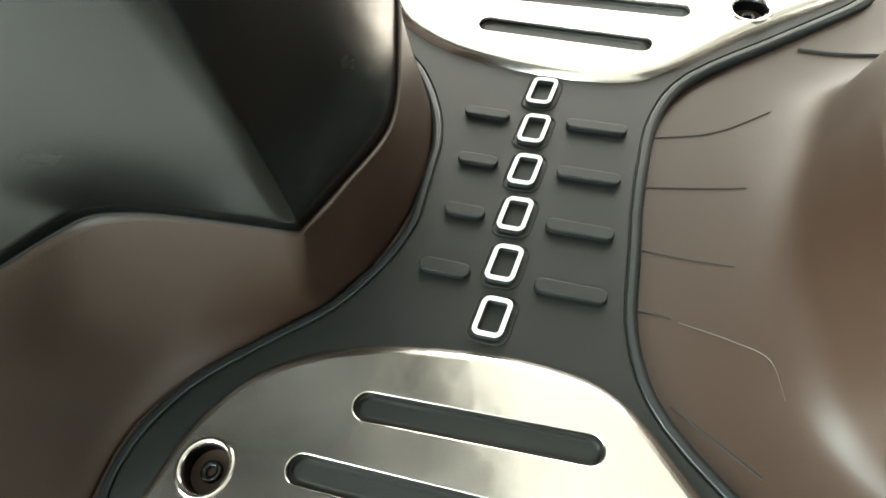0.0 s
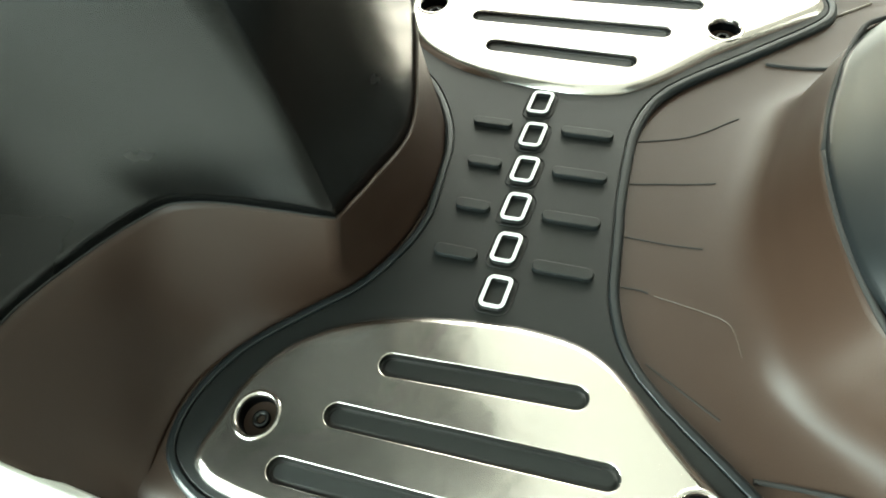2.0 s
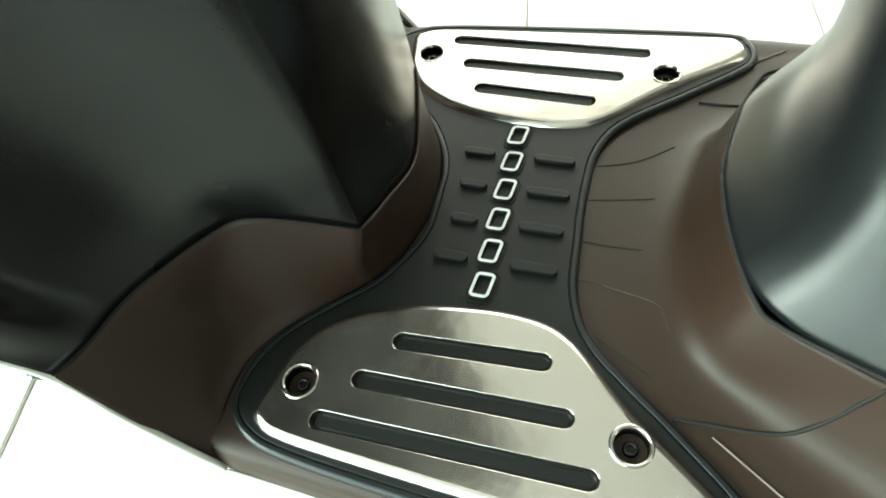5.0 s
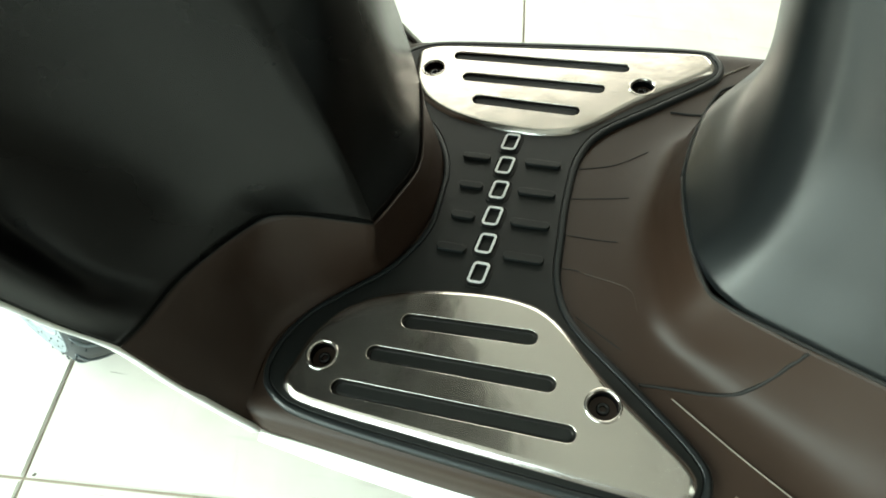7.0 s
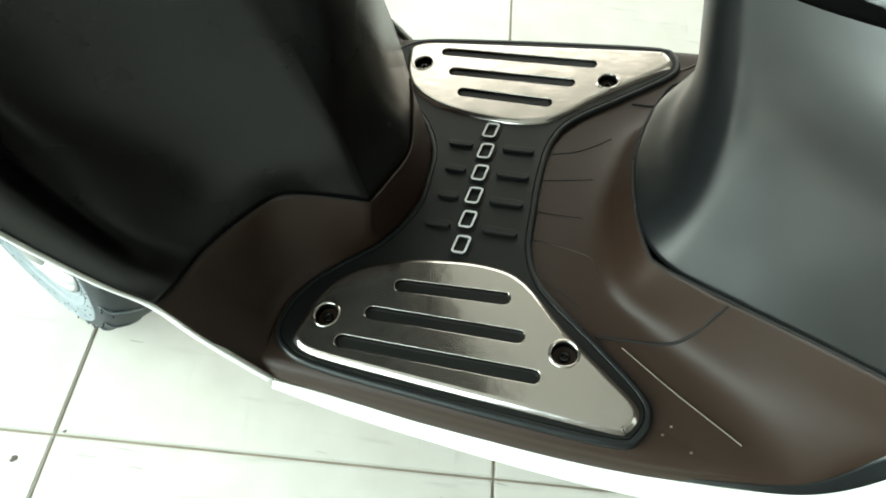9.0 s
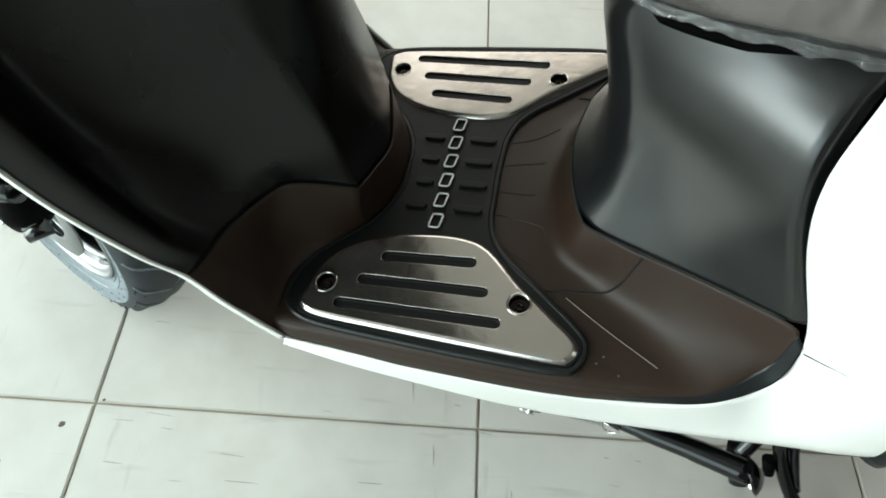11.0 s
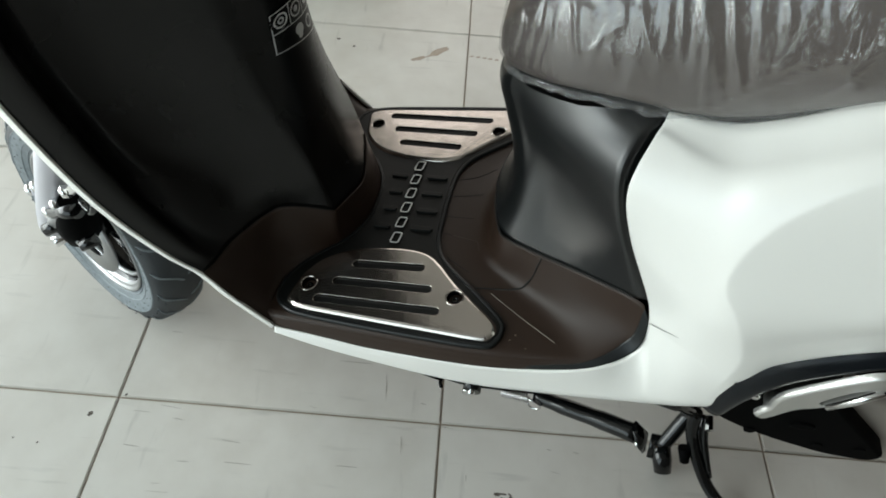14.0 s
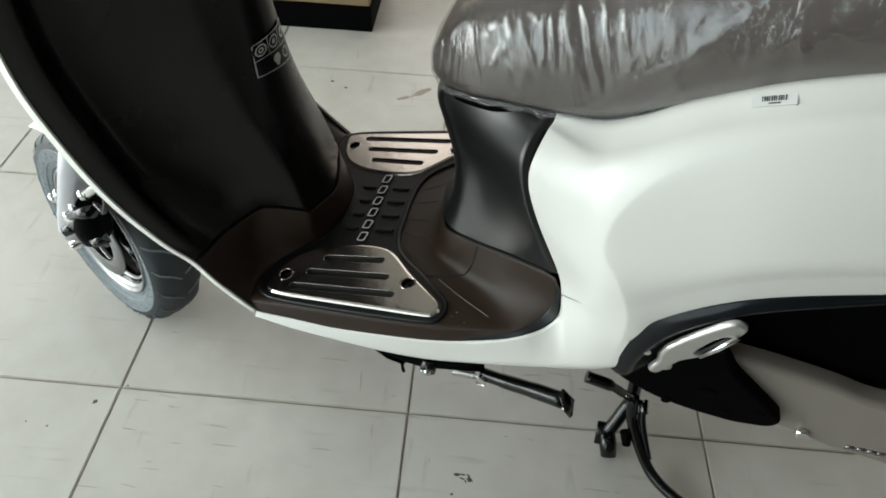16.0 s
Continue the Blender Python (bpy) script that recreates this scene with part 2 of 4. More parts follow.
def grid_mesh(grid, close=False, flip=False):
    bm = bmesh.new()
    r, c = grid.shape[:2]
    vs = [[bm.verts.new(grid[i, j]) for j in range(c)] for i in range(r)]
    for i in range(r - 1):
        for j in range(c if close else c - 1):
            q = [vs[i][j], vs[i][(j + 1) % c], vs[i + 1][(j + 1) % c], vs[i + 1][j]]
            try:
                bm.faces.new(q[::-1] if flip else q)
            except ValueError:
                pass
    return bm


def on(grid, u, v):
    """The height of a lofted surface at (u, v)."""
    g = grid.reshape(-1, 3)
    d = ((g[:, :2] - (u, v)) ** 2).sum(1)
    k = np.argsort(d)[:4]
    wt = 1 / (d[k] + 1e-9)
    return float((g[k, 2] * wt).sum() / wt.sum())


def tube(path, radius, sides=10, caps=True, squash=1.0):
    """A round bar along a path; radius is one number or one for each point."""
    p = np.array(path, float)
    rad = np.broadcast_to(radius, len(p))
    bm = bmesh.new()
    rings = []
    up = Vector((0.13, 0.29, 0.95))
    for i in range(len(p)):
        d = Vector(p[min(i + 1, len(p) - 1)] - p[max(i - 1, 0)]).normalized()
        x = d.cross(up).normalized()
        y = d.cross(x).normalized()
        rings.append([bm.verts.new(Vector(p[i]) + float(rad[i]) * (math.cos(a) * x + squash * math.sin(a) * y)) for a in [2 * math.pi * k / sides for k in range(sides)]])
    for a, b in zip(rings, rings[1:]):
        for k in range(sides):
            bm.faces.new((a[k], a[(k + 1) % sides], b[(k + 1) % sides], b[k]))
    if caps:
        flat = bm.faces.layers.int.new("flat")
        for f in (bm.faces.new(rings[0][::-1]), bm.faces.new(rings[-1])):
            f[flat] = 1
        if sides == 6 and len(p) == 2:
            for f in bm.faces:
                f[flat] = 1
    bmesh.ops.recalc_face_normals(bm, faces=bm.faces)
    return bm


def block(x0, y0, z0, x1, y1, z1):
    bm = bmesh.new()
    bmesh.ops.create_cube(bm, size=1, matrix=Matrix.Translation(((x0 + x1) / 2, (y0 + y1) / 2, (z0 + z1) / 2)) @ Matrix.Diagonal((x1 - x0, y1 - y0, z1 - z0, 1)))
    return bm


def inset(loop, d):
    """A closed flat loop moved inward (to its left when it runs anticlockwise) by d."""
    p = np.array(loop, float)
    t = np.roll(p, -1, 0) - np.roll(p, 1, 0)
    t /= np.linalg.norm(t, axis=1)[:, None] + 1e-12
    return p + d * np.stack([-t[:, 1], t[:, 0]], 1)


def sheet(outer, holes, top, thick, edge=0.001, hole_edge=None, roll=None):
    """A flat plate with rounded edges and openings; roll gives a broader edge as (inset, drop). Loops run anticlockwise."""
    bm = bmesh.new()
    edges = []
    outer_edge = edge
    for k, loop in enumerate([outer, *holes]):
        edge = outer_edge if k == 0 or hole_edge is None else hole_edge
        inn = inset(loop, edge if k == 0 else -edge)
        if k == 0 and roll:
            steps = [(inset(loop, d), top - z) for d, z in roll] + [(loop, top - thick)]
        else:
            steps = [(inn, top), (inset(loop, (1 if k == 0 else -1) * edge * 0.3), top - edge * 0.3), (loop, top - edge), (loop, top - thick)]
        rings = [[bm.verts.new((x, y, z)) for x, y in q] for q, z in steps]
        n = len(loop)
        for a, b in zip(rings, rings[1:]):
            for i in range(n):
                bm.faces.new((a[i], a[(i + 1) % n], b[(i + 1) % n], b[i]))
        edges += [bm.edges.get((rings[0][i], rings[0][(i + 1) % n])) for i in range(n)]
    flat = bm.faces.layers.int.new("flat")
    for f in bmesh.ops.triangle_fill(bm, edges=edges, use_beauty=True)["geom"]:
        if isinstance(f, bmesh.types.BMFace):
            f[flat] = 1
    bmesh.ops.recalc_face_normals(bm, faces=bm.faces)
    if sum(f.normal.z * f.calc_area() for f in bm.faces) < 0:
        bmesh.ops.reverse_faces(bm, faces=bm.faces)
    return bm


def capsule(a, b, r, n=8):
    """A slot outline from a to b, anticlockwise."""
    a, b = np.array(a, float), np.array(b, float)
    ang = math.atan2(*(b - a)[::-1])
    out = [b + r * np.array([math.cos(ang + t), math.sin(ang + t)]) for t in np.linspace(-math.pi / 2, math.pi / 2, n)]
    out += [a + r * np.array([math.cos(ang + t), math.sin(ang + t)]) for t in np.linspace(math.pi / 2, 1.5 * math.pi, n)]
    return np.array(out)


def circle(c, r, n=20):
    return np.array([(c[0] + r * math.cos(2 * math.pi * k / n), c[1] + r * math.sin(2 * math.pi * k / n)) for k in range(n)])


def flip_v(loop):
    """The same loop on the other side, still anticlockwise."""
    p = np.array(loop, float)
    return (p * (1, -1))[::-1]


def ribbon(path, width, height, lift=0.0):
    """A thin low strip along a path on a surface that faces up."""
    p = np.array(path, float)
    bm = bmesh.new()
    rows = []
    for i in range(len(p)):
        d = Vector(p[min(i + 1, len(p) - 1)] - p[max(i - 1, 0)])
        s = d.cross(Vector((0, 0, 1))).normalized() * (width / 2)
        c = Vector(p[i]) + Vector((0, 0, lift))
        rows.append([bm.verts.new(c - s), bm.verts.new(c - s * 0.5 + Vector((0, 0, height))), bm.verts.new(c + s * 0.5 + Vector((0, 0, height))), bm.verts.new(c + s)])
    for a, b in zip(rows, rows[1:]):
        for k in range(3):
            bm.faces.new((a[k], b[k], b[k + 1], a[k + 1]))
    bmesh.ops.recalc_face_normals(bm, faces=bm.faces)
    return bm


def revolve(profile, axis_matrix, n=48):
    """A ring or disc from a profile of (radius, along) turned about the local y axis."""
    g = np.array([[(r * math.cos(a), y, r * math.sin(a)) for r, y in profile] for a in np.linspace(0, 2 * math.pi, n, endpoint=False)])
    bm = grid_mesh(g.transpose(1, 0, 2), close=True)
    bmesh.ops.remove_doubles(bm, verts=bm.verts, dist=1e-6)
    bmesh.ops.recalc_face_normals(bm, faces=bm.faces)
    bm.transform(axis_matrix)
    return bm


# ---- the room ----
floor_ob = tagged(mesh_object("floor", block(-4.5, -2.7, -0.12, 3.5, 3.8, -0.004), GROUT, False), "showroom floor slab with brownish grout between pale tiles", "floor", kind="structure")


def wall(name, x0, y0, x1, y1, holes=()):
    """A wall 0.2 thick along x or y with window openings (start, end, sill, head)."""
    along_x = abs(x1 - x0) > abs(y1 - y0)
    a0, a1 = (x0, x1) if along_x else (y0, y1)
    bm = bmesh.new()

    def piece(s, e, lo, hi):
        m = bmesh.new()
        box = (s, y0, lo, e, y0 + 0.2, hi) if along_x else (x0, s, lo, x0 + 0.2, e, hi)
        m = block(*box)
        me = bpy.data.meshes.new("tmp")
        m.to_mesh(me)
        bm.from_mesh(me)
        bpy.data.meshes.remove(me)

    at = a0
    for s, e, lo, hi in holes:
        piece(at, s, -0.12, 3.2)
        piece(s, e, -0.12, lo)
        piece(s, e, hi, 3.2)
        at = e
    piece(at, a1, -0.12, 3.2)
    return tagged(mesh_object(name, bm, WALL, False), "added dark plain wall out of view, closing the showroom", "wall", kind="structure")


# walls and ceiling out of view, added to close the room and darken reflections
wall("wall_south", -4.7, -2.9, 3.7, -2.9, [(-4.1, -0.7, 0.06, 2.75)])
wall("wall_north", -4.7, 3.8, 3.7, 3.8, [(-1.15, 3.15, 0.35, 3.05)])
wall("wall_west", -4.7, -2.7, -4.7, 3.8, [(-2.4, 3.5, 0.06, 3.1)])
wall("wall_east", 3.5, -2.7, 3.5, 3.8)
tagged(mesh_object("ceiling", block(-4.7, -2.9, 3.2, 3.7, 4.0, 3.3), CEIL, False), "added dim plain ceiling out of view, closing the showroom", "ceiling", kind="structure")

# ---- scooter ----
ORIGIN = Vector((0.5238, 0.2117, 0.3805))
EX = Vector((0.9592, -0.1824, 0.2162)).normalized()
EY = Vector((0.1851, 0.9827, 0.0080))
EY = (EY - EX * EX.dot(EY)).normalized()
EZ = EX.cross(EY)
SCOOTER = Matrix(((EX.x, EY.x, EZ.x, ORIGIN.x), (EX.y, EY.y, EZ.y, ORIGIN.y), (EX.z, EY.z, EZ.z, ORIGIN.z), (0, 0, 0, 1)))
scooter = tagged(new("motor_scooter"), "white motor scooter with brown floor panel on its centre stand", "motor scooter")
scooter.matrix_world = SCOOTER

# leg shield: rows go up, each from the near rim over the side wall and crease to the nose of the column
TOE = [
    [(-0.150, -0.236, -0.028), (-0.155, -0.218, -0.0105), (-0.157, -0.172, -0.0085), (-0.142, -0.140, -0.0085), (-0.113, -0.109, -0.0085), (-0.087, -0.083, -0.0085), (-0.069, -0.047, -0.0085), (-0.0615, 0, -0.0085)],
    [(-0.164, -0.235, -0.010), (-0.166, -0.213, 0.002), (-0.168, -0.168, 0.003), (-0.158, -0.136, 0.004), (-0.125, -0.110, 0.010), (-0.090, -0.088, 0.014), (-0.0725, -0.049, 0.016), (-0.0655, 0, 0.016)],
    [(-0.189, -0.233, 0.036), (-0.187, -0.209, 0.035), (-0.184, -0.166, 0.039), (-0.172, -0.128, 0.042), (-0.128, -0.104, 0.044), (-0.086, -0.086, 0.036), (-0.0740, -0.050, 0.032), (-0.0680, 0, 0.028)],
    [(-0.214, -0.230, 0.080), (-0.207, -0.208, 0.078), (-0.197, -0.168, 0.079), (-0.166, -0.118, 0.081), (-0.140, -0.101, 0.081), (-0.080, -0.083, 0.059), (-0.0755, -0.050, 0.050), (-0.070, 0, 0.040)],
]
part("toe_board", grid_mesh(loft([eased(r, k) for r, k in zip(TOE, (0.0, 0.003, 0.008, 0.012))], 8, 8, (5, 9)), flip=True), BROWN, scooter, "brown moulded plastic toe board", solid=0.003, away=(-0.4, 0, -0.3))
SHIELD = [
    [(-0.215, -0.230, 0.0815), (-0.208, -0.208, 0.0795), (-0.198, -0.168, 0.0805), (-0.167, -0.118, 0.0825), (-0.141, -0.101, 0.0825), (-0.081, -0.083, 0.0605), (-0.0765, -0.050, 0.0515), (-0.0715, 0, 0.0415)],
    [(-0.237, -0.238, 0.130), (-0.220, -0.222, 0.131), (-0.226, -0.195, 0.136), (-0.198, -0.143, 0.138), (-0.154, -0.110, 0.138), (-0.085, -0.081, 0.130), (-0.081, -0.048, 0.130), (-0.076, 0, 0.130)],
    [(-0.263, -0.247, 0.220), (-0.239, -0.228, 0.222), (-0.260, -0.203, 0.225), (-0.254, -0.164, 0.225), (-0.187, -0.119, 0.220), (-0.098, -0.081, 0.215), (-0.082, -0.046, 0.215), (-0.075, 0, 0.215)],
    [(-0.275, -0.250, 0.320), (-0.248, -0.229, 0.322), (-0.274, -0.204, 0.325), (-0.274, -0.166, 0.320), (-0.206, -0.121, 0.310), (-0.112, -0.081, 0.300), (-0.083, -0.045, 0.300), (-0.071, 0, 0.300)],
    [(-0.267, -0.252, 0.440), (-0.240, -0.231, 0.442), (-0.268, -0.206, 0.445), (-0.270, -0.166, 0.440), (-0.200, -0.121, 0.420), (-0.114, -0.080, 0.410), (-0.076, -0.044, 0.400), (-0.061, 0, 0.400)],
    [(-0.226, -0.240, 0.580), (-0.201, -0.220, 0.582), (-0.232, -0.200, 0.585), (-0.226, -0.157, 0.580), (-0.161, -0.115, 0.560), (-0.093, -0.078, 0.550), (-0.054, -0.044, 0.540), (-0.041, 0, 0.540)],
    # top row is out of view, added to hold light off the footwell
    [(-0.150, -0.205, 0.730), (-0.143, -0.196, 0.732), (-0.162, -0.180, 0.735), (-0.150, -0.141, 0.730), (-0.104, -0.109, 0.720), (-0.060, -0.074, 0.710), (-0.020, -0.042, 0.700), (-0.005, 0, 0.700)],
]
part("leg_shield", grid_mesh(loft([eased(r, 0.012) for r in SHIELD], 8, 8, (5, 9)), flip=True), BLACK, scooter, "black textured plastic inner leg shield and steering column cover", solid=0.003, away=(-0.8, 0, 0.2))
back = [[(u - 0.008 - k, v * (0.94 if v < -0.19 else 0.97), w + d) for u, v, w in SHIELD[0]] for k, d in ((0.006, -0.020), (0.004, 0.0), (0.012, 0.022))]
part("joint_backing", grid_mesh(loft([eased(r, 0.012) for r in back], 8, 2, (5, 9)), flip=True), SEAM, scooter, "dark lip behind the joint of toe board and leg shield", solid=0.002)


def rim(side):
    inner = [(-0.146, -0.2365, -0.027), (-0.168, -0.2355, 0.004), (-0.192, -0.2335, 0.040), (-0.215, -0.2305, 0.082), (-0.237, -0.2385, 0.130), (-0.263, -0.2475, 0.220), (-0.275, -0.2505, 0.320), (-0.267, -0.2525, 0.440), (-0.226, -0.2405, 0.580), (-0.150, -0.2055, 0.730)]
    wide = (0.0085, 0.011, 0.0135, 0.016, 0.0205, 0.027, 0.031, 0.033, 0.033, 0.030)
    rows = [[], [], [], [], []]
    for (u, v, w), k in zip(inner, wide):
        rows[0].append((u - 0.001, v + 0.003, w - 0.001))
        rows[1].append((u + 0.0005, v - 0.001, w))
        rows[2].append((u - 0.003, v - 0.0022, w - 0.002))
        rows[3].append((u - k, v + 0.45 * k - 0.004, w - 0.45 * k))
        rows[4].append((u - k - 0.010, v + 0.45 * k + 0.025, w - 0.5 * k))
    rows = [[(u, v * side, w) for u, v, w in r] for r in rows]
    part("leg_shield_edge", grid_mesh(loft(rows, 8, 4)), WHITE, scooter, "pearl white outer edge of the leg shield", solid=0.0015, away=(-0.1, 0, 0.2))


rim(1)
rim(-1)

# outer front shell closes the leg shield from the front
SHELL = [
    [(-0.170, -0.205, -0.035), (-0.24, -0.15, -0.06), (-0.27, 0, -0.07)],
    [(-0.265, -0.222, 0.10), (-0.33, -0.15, 0.10), (-0.36, 0, 0.10)],
    [(-0.318, -0.230, 0.30), (-0.37, -0.16, 0.30), (-0.40, 0, 0.30)],
    [(-0.272, -0.218, 0.570), (-0.32, -0.15, 0.58), (-0.34, 0, 0.58)],
    # unseen top of the shell, carried up with the shield to block light
    [(-0.190, -0.185, 0.720), (-0.23, -0.12, 0.76), (-0.24, 0, 0.78)],
]
part("front_shell", grid_mesh(loft([mirrored(r) for r in SHELL], 8, 8)), WHITE, scooter, "pearl white front shell", solid=0.003, away=(0.5, 0, 0.3))

# floor panel round and under the mat
DECK = []
for u, half, edge in ((-0.178, 0.224, -0.034), (-0.150, 0.2345, -0.029), (-0.10, 0.237, -0.033), (-0.02, 0.240, -0.043), (0.06, 0.243, -0.042), (0.12, 0.2445, -0.040), (0.18, 0.244, -0.038), (0.206, 0.2425, -0.035), (0.228, 0.2410, -0.0305), (0.246, 0.2388, -0.0270)):
    DECK.append([(u, -half, edge), (u, -half + 0.003, edge * 0.5 - 0.004), (u, -half + 0.010, -0.0100), (u, -0.20, -0.0088), (u, -0.1, -0.0088), (u, 0, -0.0088)])
part("floor_panel", grid_mesh(loft([mirrored(r) for r in DECK], 6, 6), flip=True), BROWN, scooter, "brown textured plastic floor panel", solid=0.003, away=(0, 0, -3))
REAR = [
    [(0.040, 0, -0.0085), (0.045, -0.045, -0.0085), (0.070, -0.095, -0.0085), (0.110, -0.138, -0.0085), (0.150, -0.180, -0.0080), (0.184, -0.231, -0.0112), (0.188, -0.2385, -0.0235), (0.190, -0.2415, -0.0385)],
    [(0.098, 0, -0.007), (0.102, -0.045, -0.007), (0.120, -0.090, -0.007), (0.152, -0.125, -0.007), (0.194, -0.168, -0.007), (0.238, -0.226, -0.0085), (0.244, -0.236, -0.015), (0.247, -0.2405, -0.026)],
    [(0.124, 0, 0.002), (0.130, -0.048, 0.002), (0.146, -0.096, 0.002), (0.186, -0.128, 0.003), (0.240, -0.166, 0.002), (0.290, -0.216, -0.003), (0.299, -0.229, -0.0075), (0.304, -0.2352, -0.0125)],
    [(0.136, 0, 0.026), (0.142, -0.048, 0.026), (0.158, -0.098, 0.026), (0.206, -0.128, 0.030), (0.262, -0.158, 0.032), (0.328, -0.194, 0.026), (0.345, -0.2075, 0.014), (0.352, -0.2145, 0.008)],
    [(0.144, 0, 0.060), (0.150, -0.046, 0.060), (0.166, -0.094, 0.060), (0.210, -0.122, 0.061), (0.266, -0.145, 0.064), (0.345, -0.186, 0.074), (0.357, -0.196, 0.066), (0.3615, -0.2015, 0.058)],
]
REAR = [[q for q in reversed(r)] for r in REAR]
REARGRID = loft([mirrored(r) for r in REAR], 8, 8)
part("rear_floor_panel", grid_mesh(REARGRID, flip=True), BROWN, scooter, "brown plastic floor panel rising to the seat", solid=0.0005, away=(0.4, 0, -0.3))
# added thin dark strip that darkens the rolled edge of the brown panel
for side in (1, -1):
    strip = []
    for i in range(4, REARGRID.shape[0]):
        reach = 3 + 7 * min(1, max(0, (i - 4) / 18))
        row = REARGRID[i] * (1, side, 1)
        strip.append([tuple(np.array([np.interp(c, range(15), row[:15, k]) for k in range(3)]) + (0, 0, 0.0007)) for c in np.linspace(0, reach, 8)])
    part("dark_edge_band", grid_mesh(np.array(strip), flip=True), RUBBEREDGE, scooter, "added dark band along the rolled edge of the floor panel", solid=0.0004, offset=0, away=(0.3, 0, -0.3))

# seat cowl: from the dark nose over a soft edge to the flared wing beside the white body
COWLROWS = [
    [(0.144, 0, 0.062), (0.15, -0.046, 0.062), (0.16, -0.079, 0.062), (0.182, -0.1055, 0.062), (0.23, -0.1285, 0.063), (0.29, -0.156, 0.068), (0.348, -0.1885, 0.079), (0.355, -0.1895, 0.080), (0.366, -0.1890, 0.077)],
    [(0.17, 0, 0.1), (0.174, -0.042, 0.101), (0.181, -0.066, 0.106), (0.198, -0.0885, 0.112), (0.236, -0.108, 0.115), (0.282, -0.142, 0.12), (0.336, -0.1825, 0.128), (0.342, -0.1815, 0.129), (0.352, -0.1755, 0.13)],
    [(0.177, 0, 0.156), (0.181, -0.036, 0.158), (0.197, -0.062, 0.166), (0.211, -0.072, 0.172), (0.242, -0.094, 0.174), (0.277, -0.1255, 0.18), (0.321, -0.1735, 0.190), (0.327, -0.1705, 0.191), (0.338, -0.1620, 0.192)],
    [(0.172, 0, 0.213), (0.177, -0.034, 0.215), (0.193, -0.054, 0.22), (0.207, -0.064, 0.226), (0.24, -0.092, 0.23), (0.274, -0.1215, 0.236), (0.317, -0.1600, 0.244), (0.324, -0.1575, 0.245), (0.335, -0.1490, 0.246)],
    [(0.168, 0, 0.257), (0.174, -0.032, 0.259), (0.186, -0.048, 0.263), (0.201, -0.057, 0.266), (0.242, -0.083, 0.2672), (0.282, -0.107, 0.27), (0.330, -0.1375, 0.2735), (0.338, -0.1335, 0.2745), (0.350, -0.1245, 0.274)],
    [(0.186, 0, 0.283), (0.188, -0.026, 0.284), (0.195, -0.046, 0.289), (0.208, -0.058, 0.2935), (0.250, -0.075, 0.2930), (0.294, -0.093, 0.2915), (0.346, -0.1110, 0.2872), (0.353, -0.1100, 0.2872), (0.363, -0.105, 0.286)],
]
COWLROWS = [[q for q in reversed(r)] for r in COWLROWS]
part("seat_cowl", grid_mesh(loft([mirrored(r) for r in COWLROWS], 8, 10, (2, 14)), flip=True), COWL, scooter, "dark grey plastic cowl below the seat", solid=0.003, away=(0.5, 0, 0.1))

BODY = [
    [(0.357, -0.115, 0.288), (0.410, -0.124, 0.286), (0.455, -0.130, 0.300), (0.520, -0.138, 0.330), (0.620, -0.148, 0.357), (0.780, -0.150, 0.372)],
    [(0.346, -0.137, 0.279), (0.404, -0.174, 0.268), (0.448, -0.184, 0.284), (0.520, -0.189, 0.314), (0.620, -0.193, 0.338), (0.780, -0.192, 0.350)],
    [(0.326, -0.168, 0.237), (0.398, -0.207, 0.222), (0.437, -0.218, 0.234), (0.520, -0.222, 0.264), (0.620, -0.227, 0.288), (0.780, -0.228, 0.300)],
    [(0.332, -0.178, 0.175), (0.402, -0.2275, 0.150), (0.440, -0.243, 0.155), (0.520, -0.248, 0.182), (0.620, -0.250, 0.212), (0.780, -0.248, 0.228)],
    [(0.358, -0.1925, 0.084), (0.407, -0.2320, 0.097), (0.449, -0.2462, 0.088), (0.503, -0.2488, 0.126), (0.606, -0.2495, 0.171), (0.780, -0.246, 0.196)],
    [(0.362, -0.203, 0.050), (0.410, -0.234, 0.052), (0.457, -0.247, 0.034), (0.490, -0.248, 0.082), (0.596, -0.248, 0.138), (0.780, -0.244, 0.170)],
]
SIDE_TOP = [(-0.146, -0.2375, -0.028), (-0.070, -0.2385, -0.037), (0.000, -0.2415, -0.0435), (0.080, -0.2445, -0.0415), (0.150, -0.2458, -0.039), (0.215, -0.2435, -0.033), (0.265, -0.2415, -0.0225), (0.307, -0.2350, -0.0115), (0.338, -0.2225, -0.0030), (0.3575, -0.2095, 0.017), (0.362, -0.203, 0.050), (0.410, -0.234, 0.052), (0.457, -0.247, 0.034)]
SIDE_LOW = [(-0.148, -0.2385, -0.0365), (-0.078, -0.243, -0.054), (0.000, -0.245, -0.069), (0.085, -0.246, -0.084), (0.155, -0.246, -0.089), (0.215, -0.246, -0.084), (0.270, -0.246, -0.078), (0.310, -0.246, -0.0735), (0.342, -0.246, -0.069), (0.364, -0.2465, -0.0655), (0.384, -0.247, -0.061), (0.412, -0.248, -0.053), (0.440, -0.248, -0.040)]

# the soft fold that divides the side panel from its bright flange
CREASE = [(0.80, 0.356), (0.66, 0.343), (0.585, 0.330), (0.520, 0.306), (0.477, 0.278), (0.442, 0.242), (0.424, 0.205), (0.423, 0.178), (0.439, 0.145), (0.452, 0.085), (0.445, 0.020)]


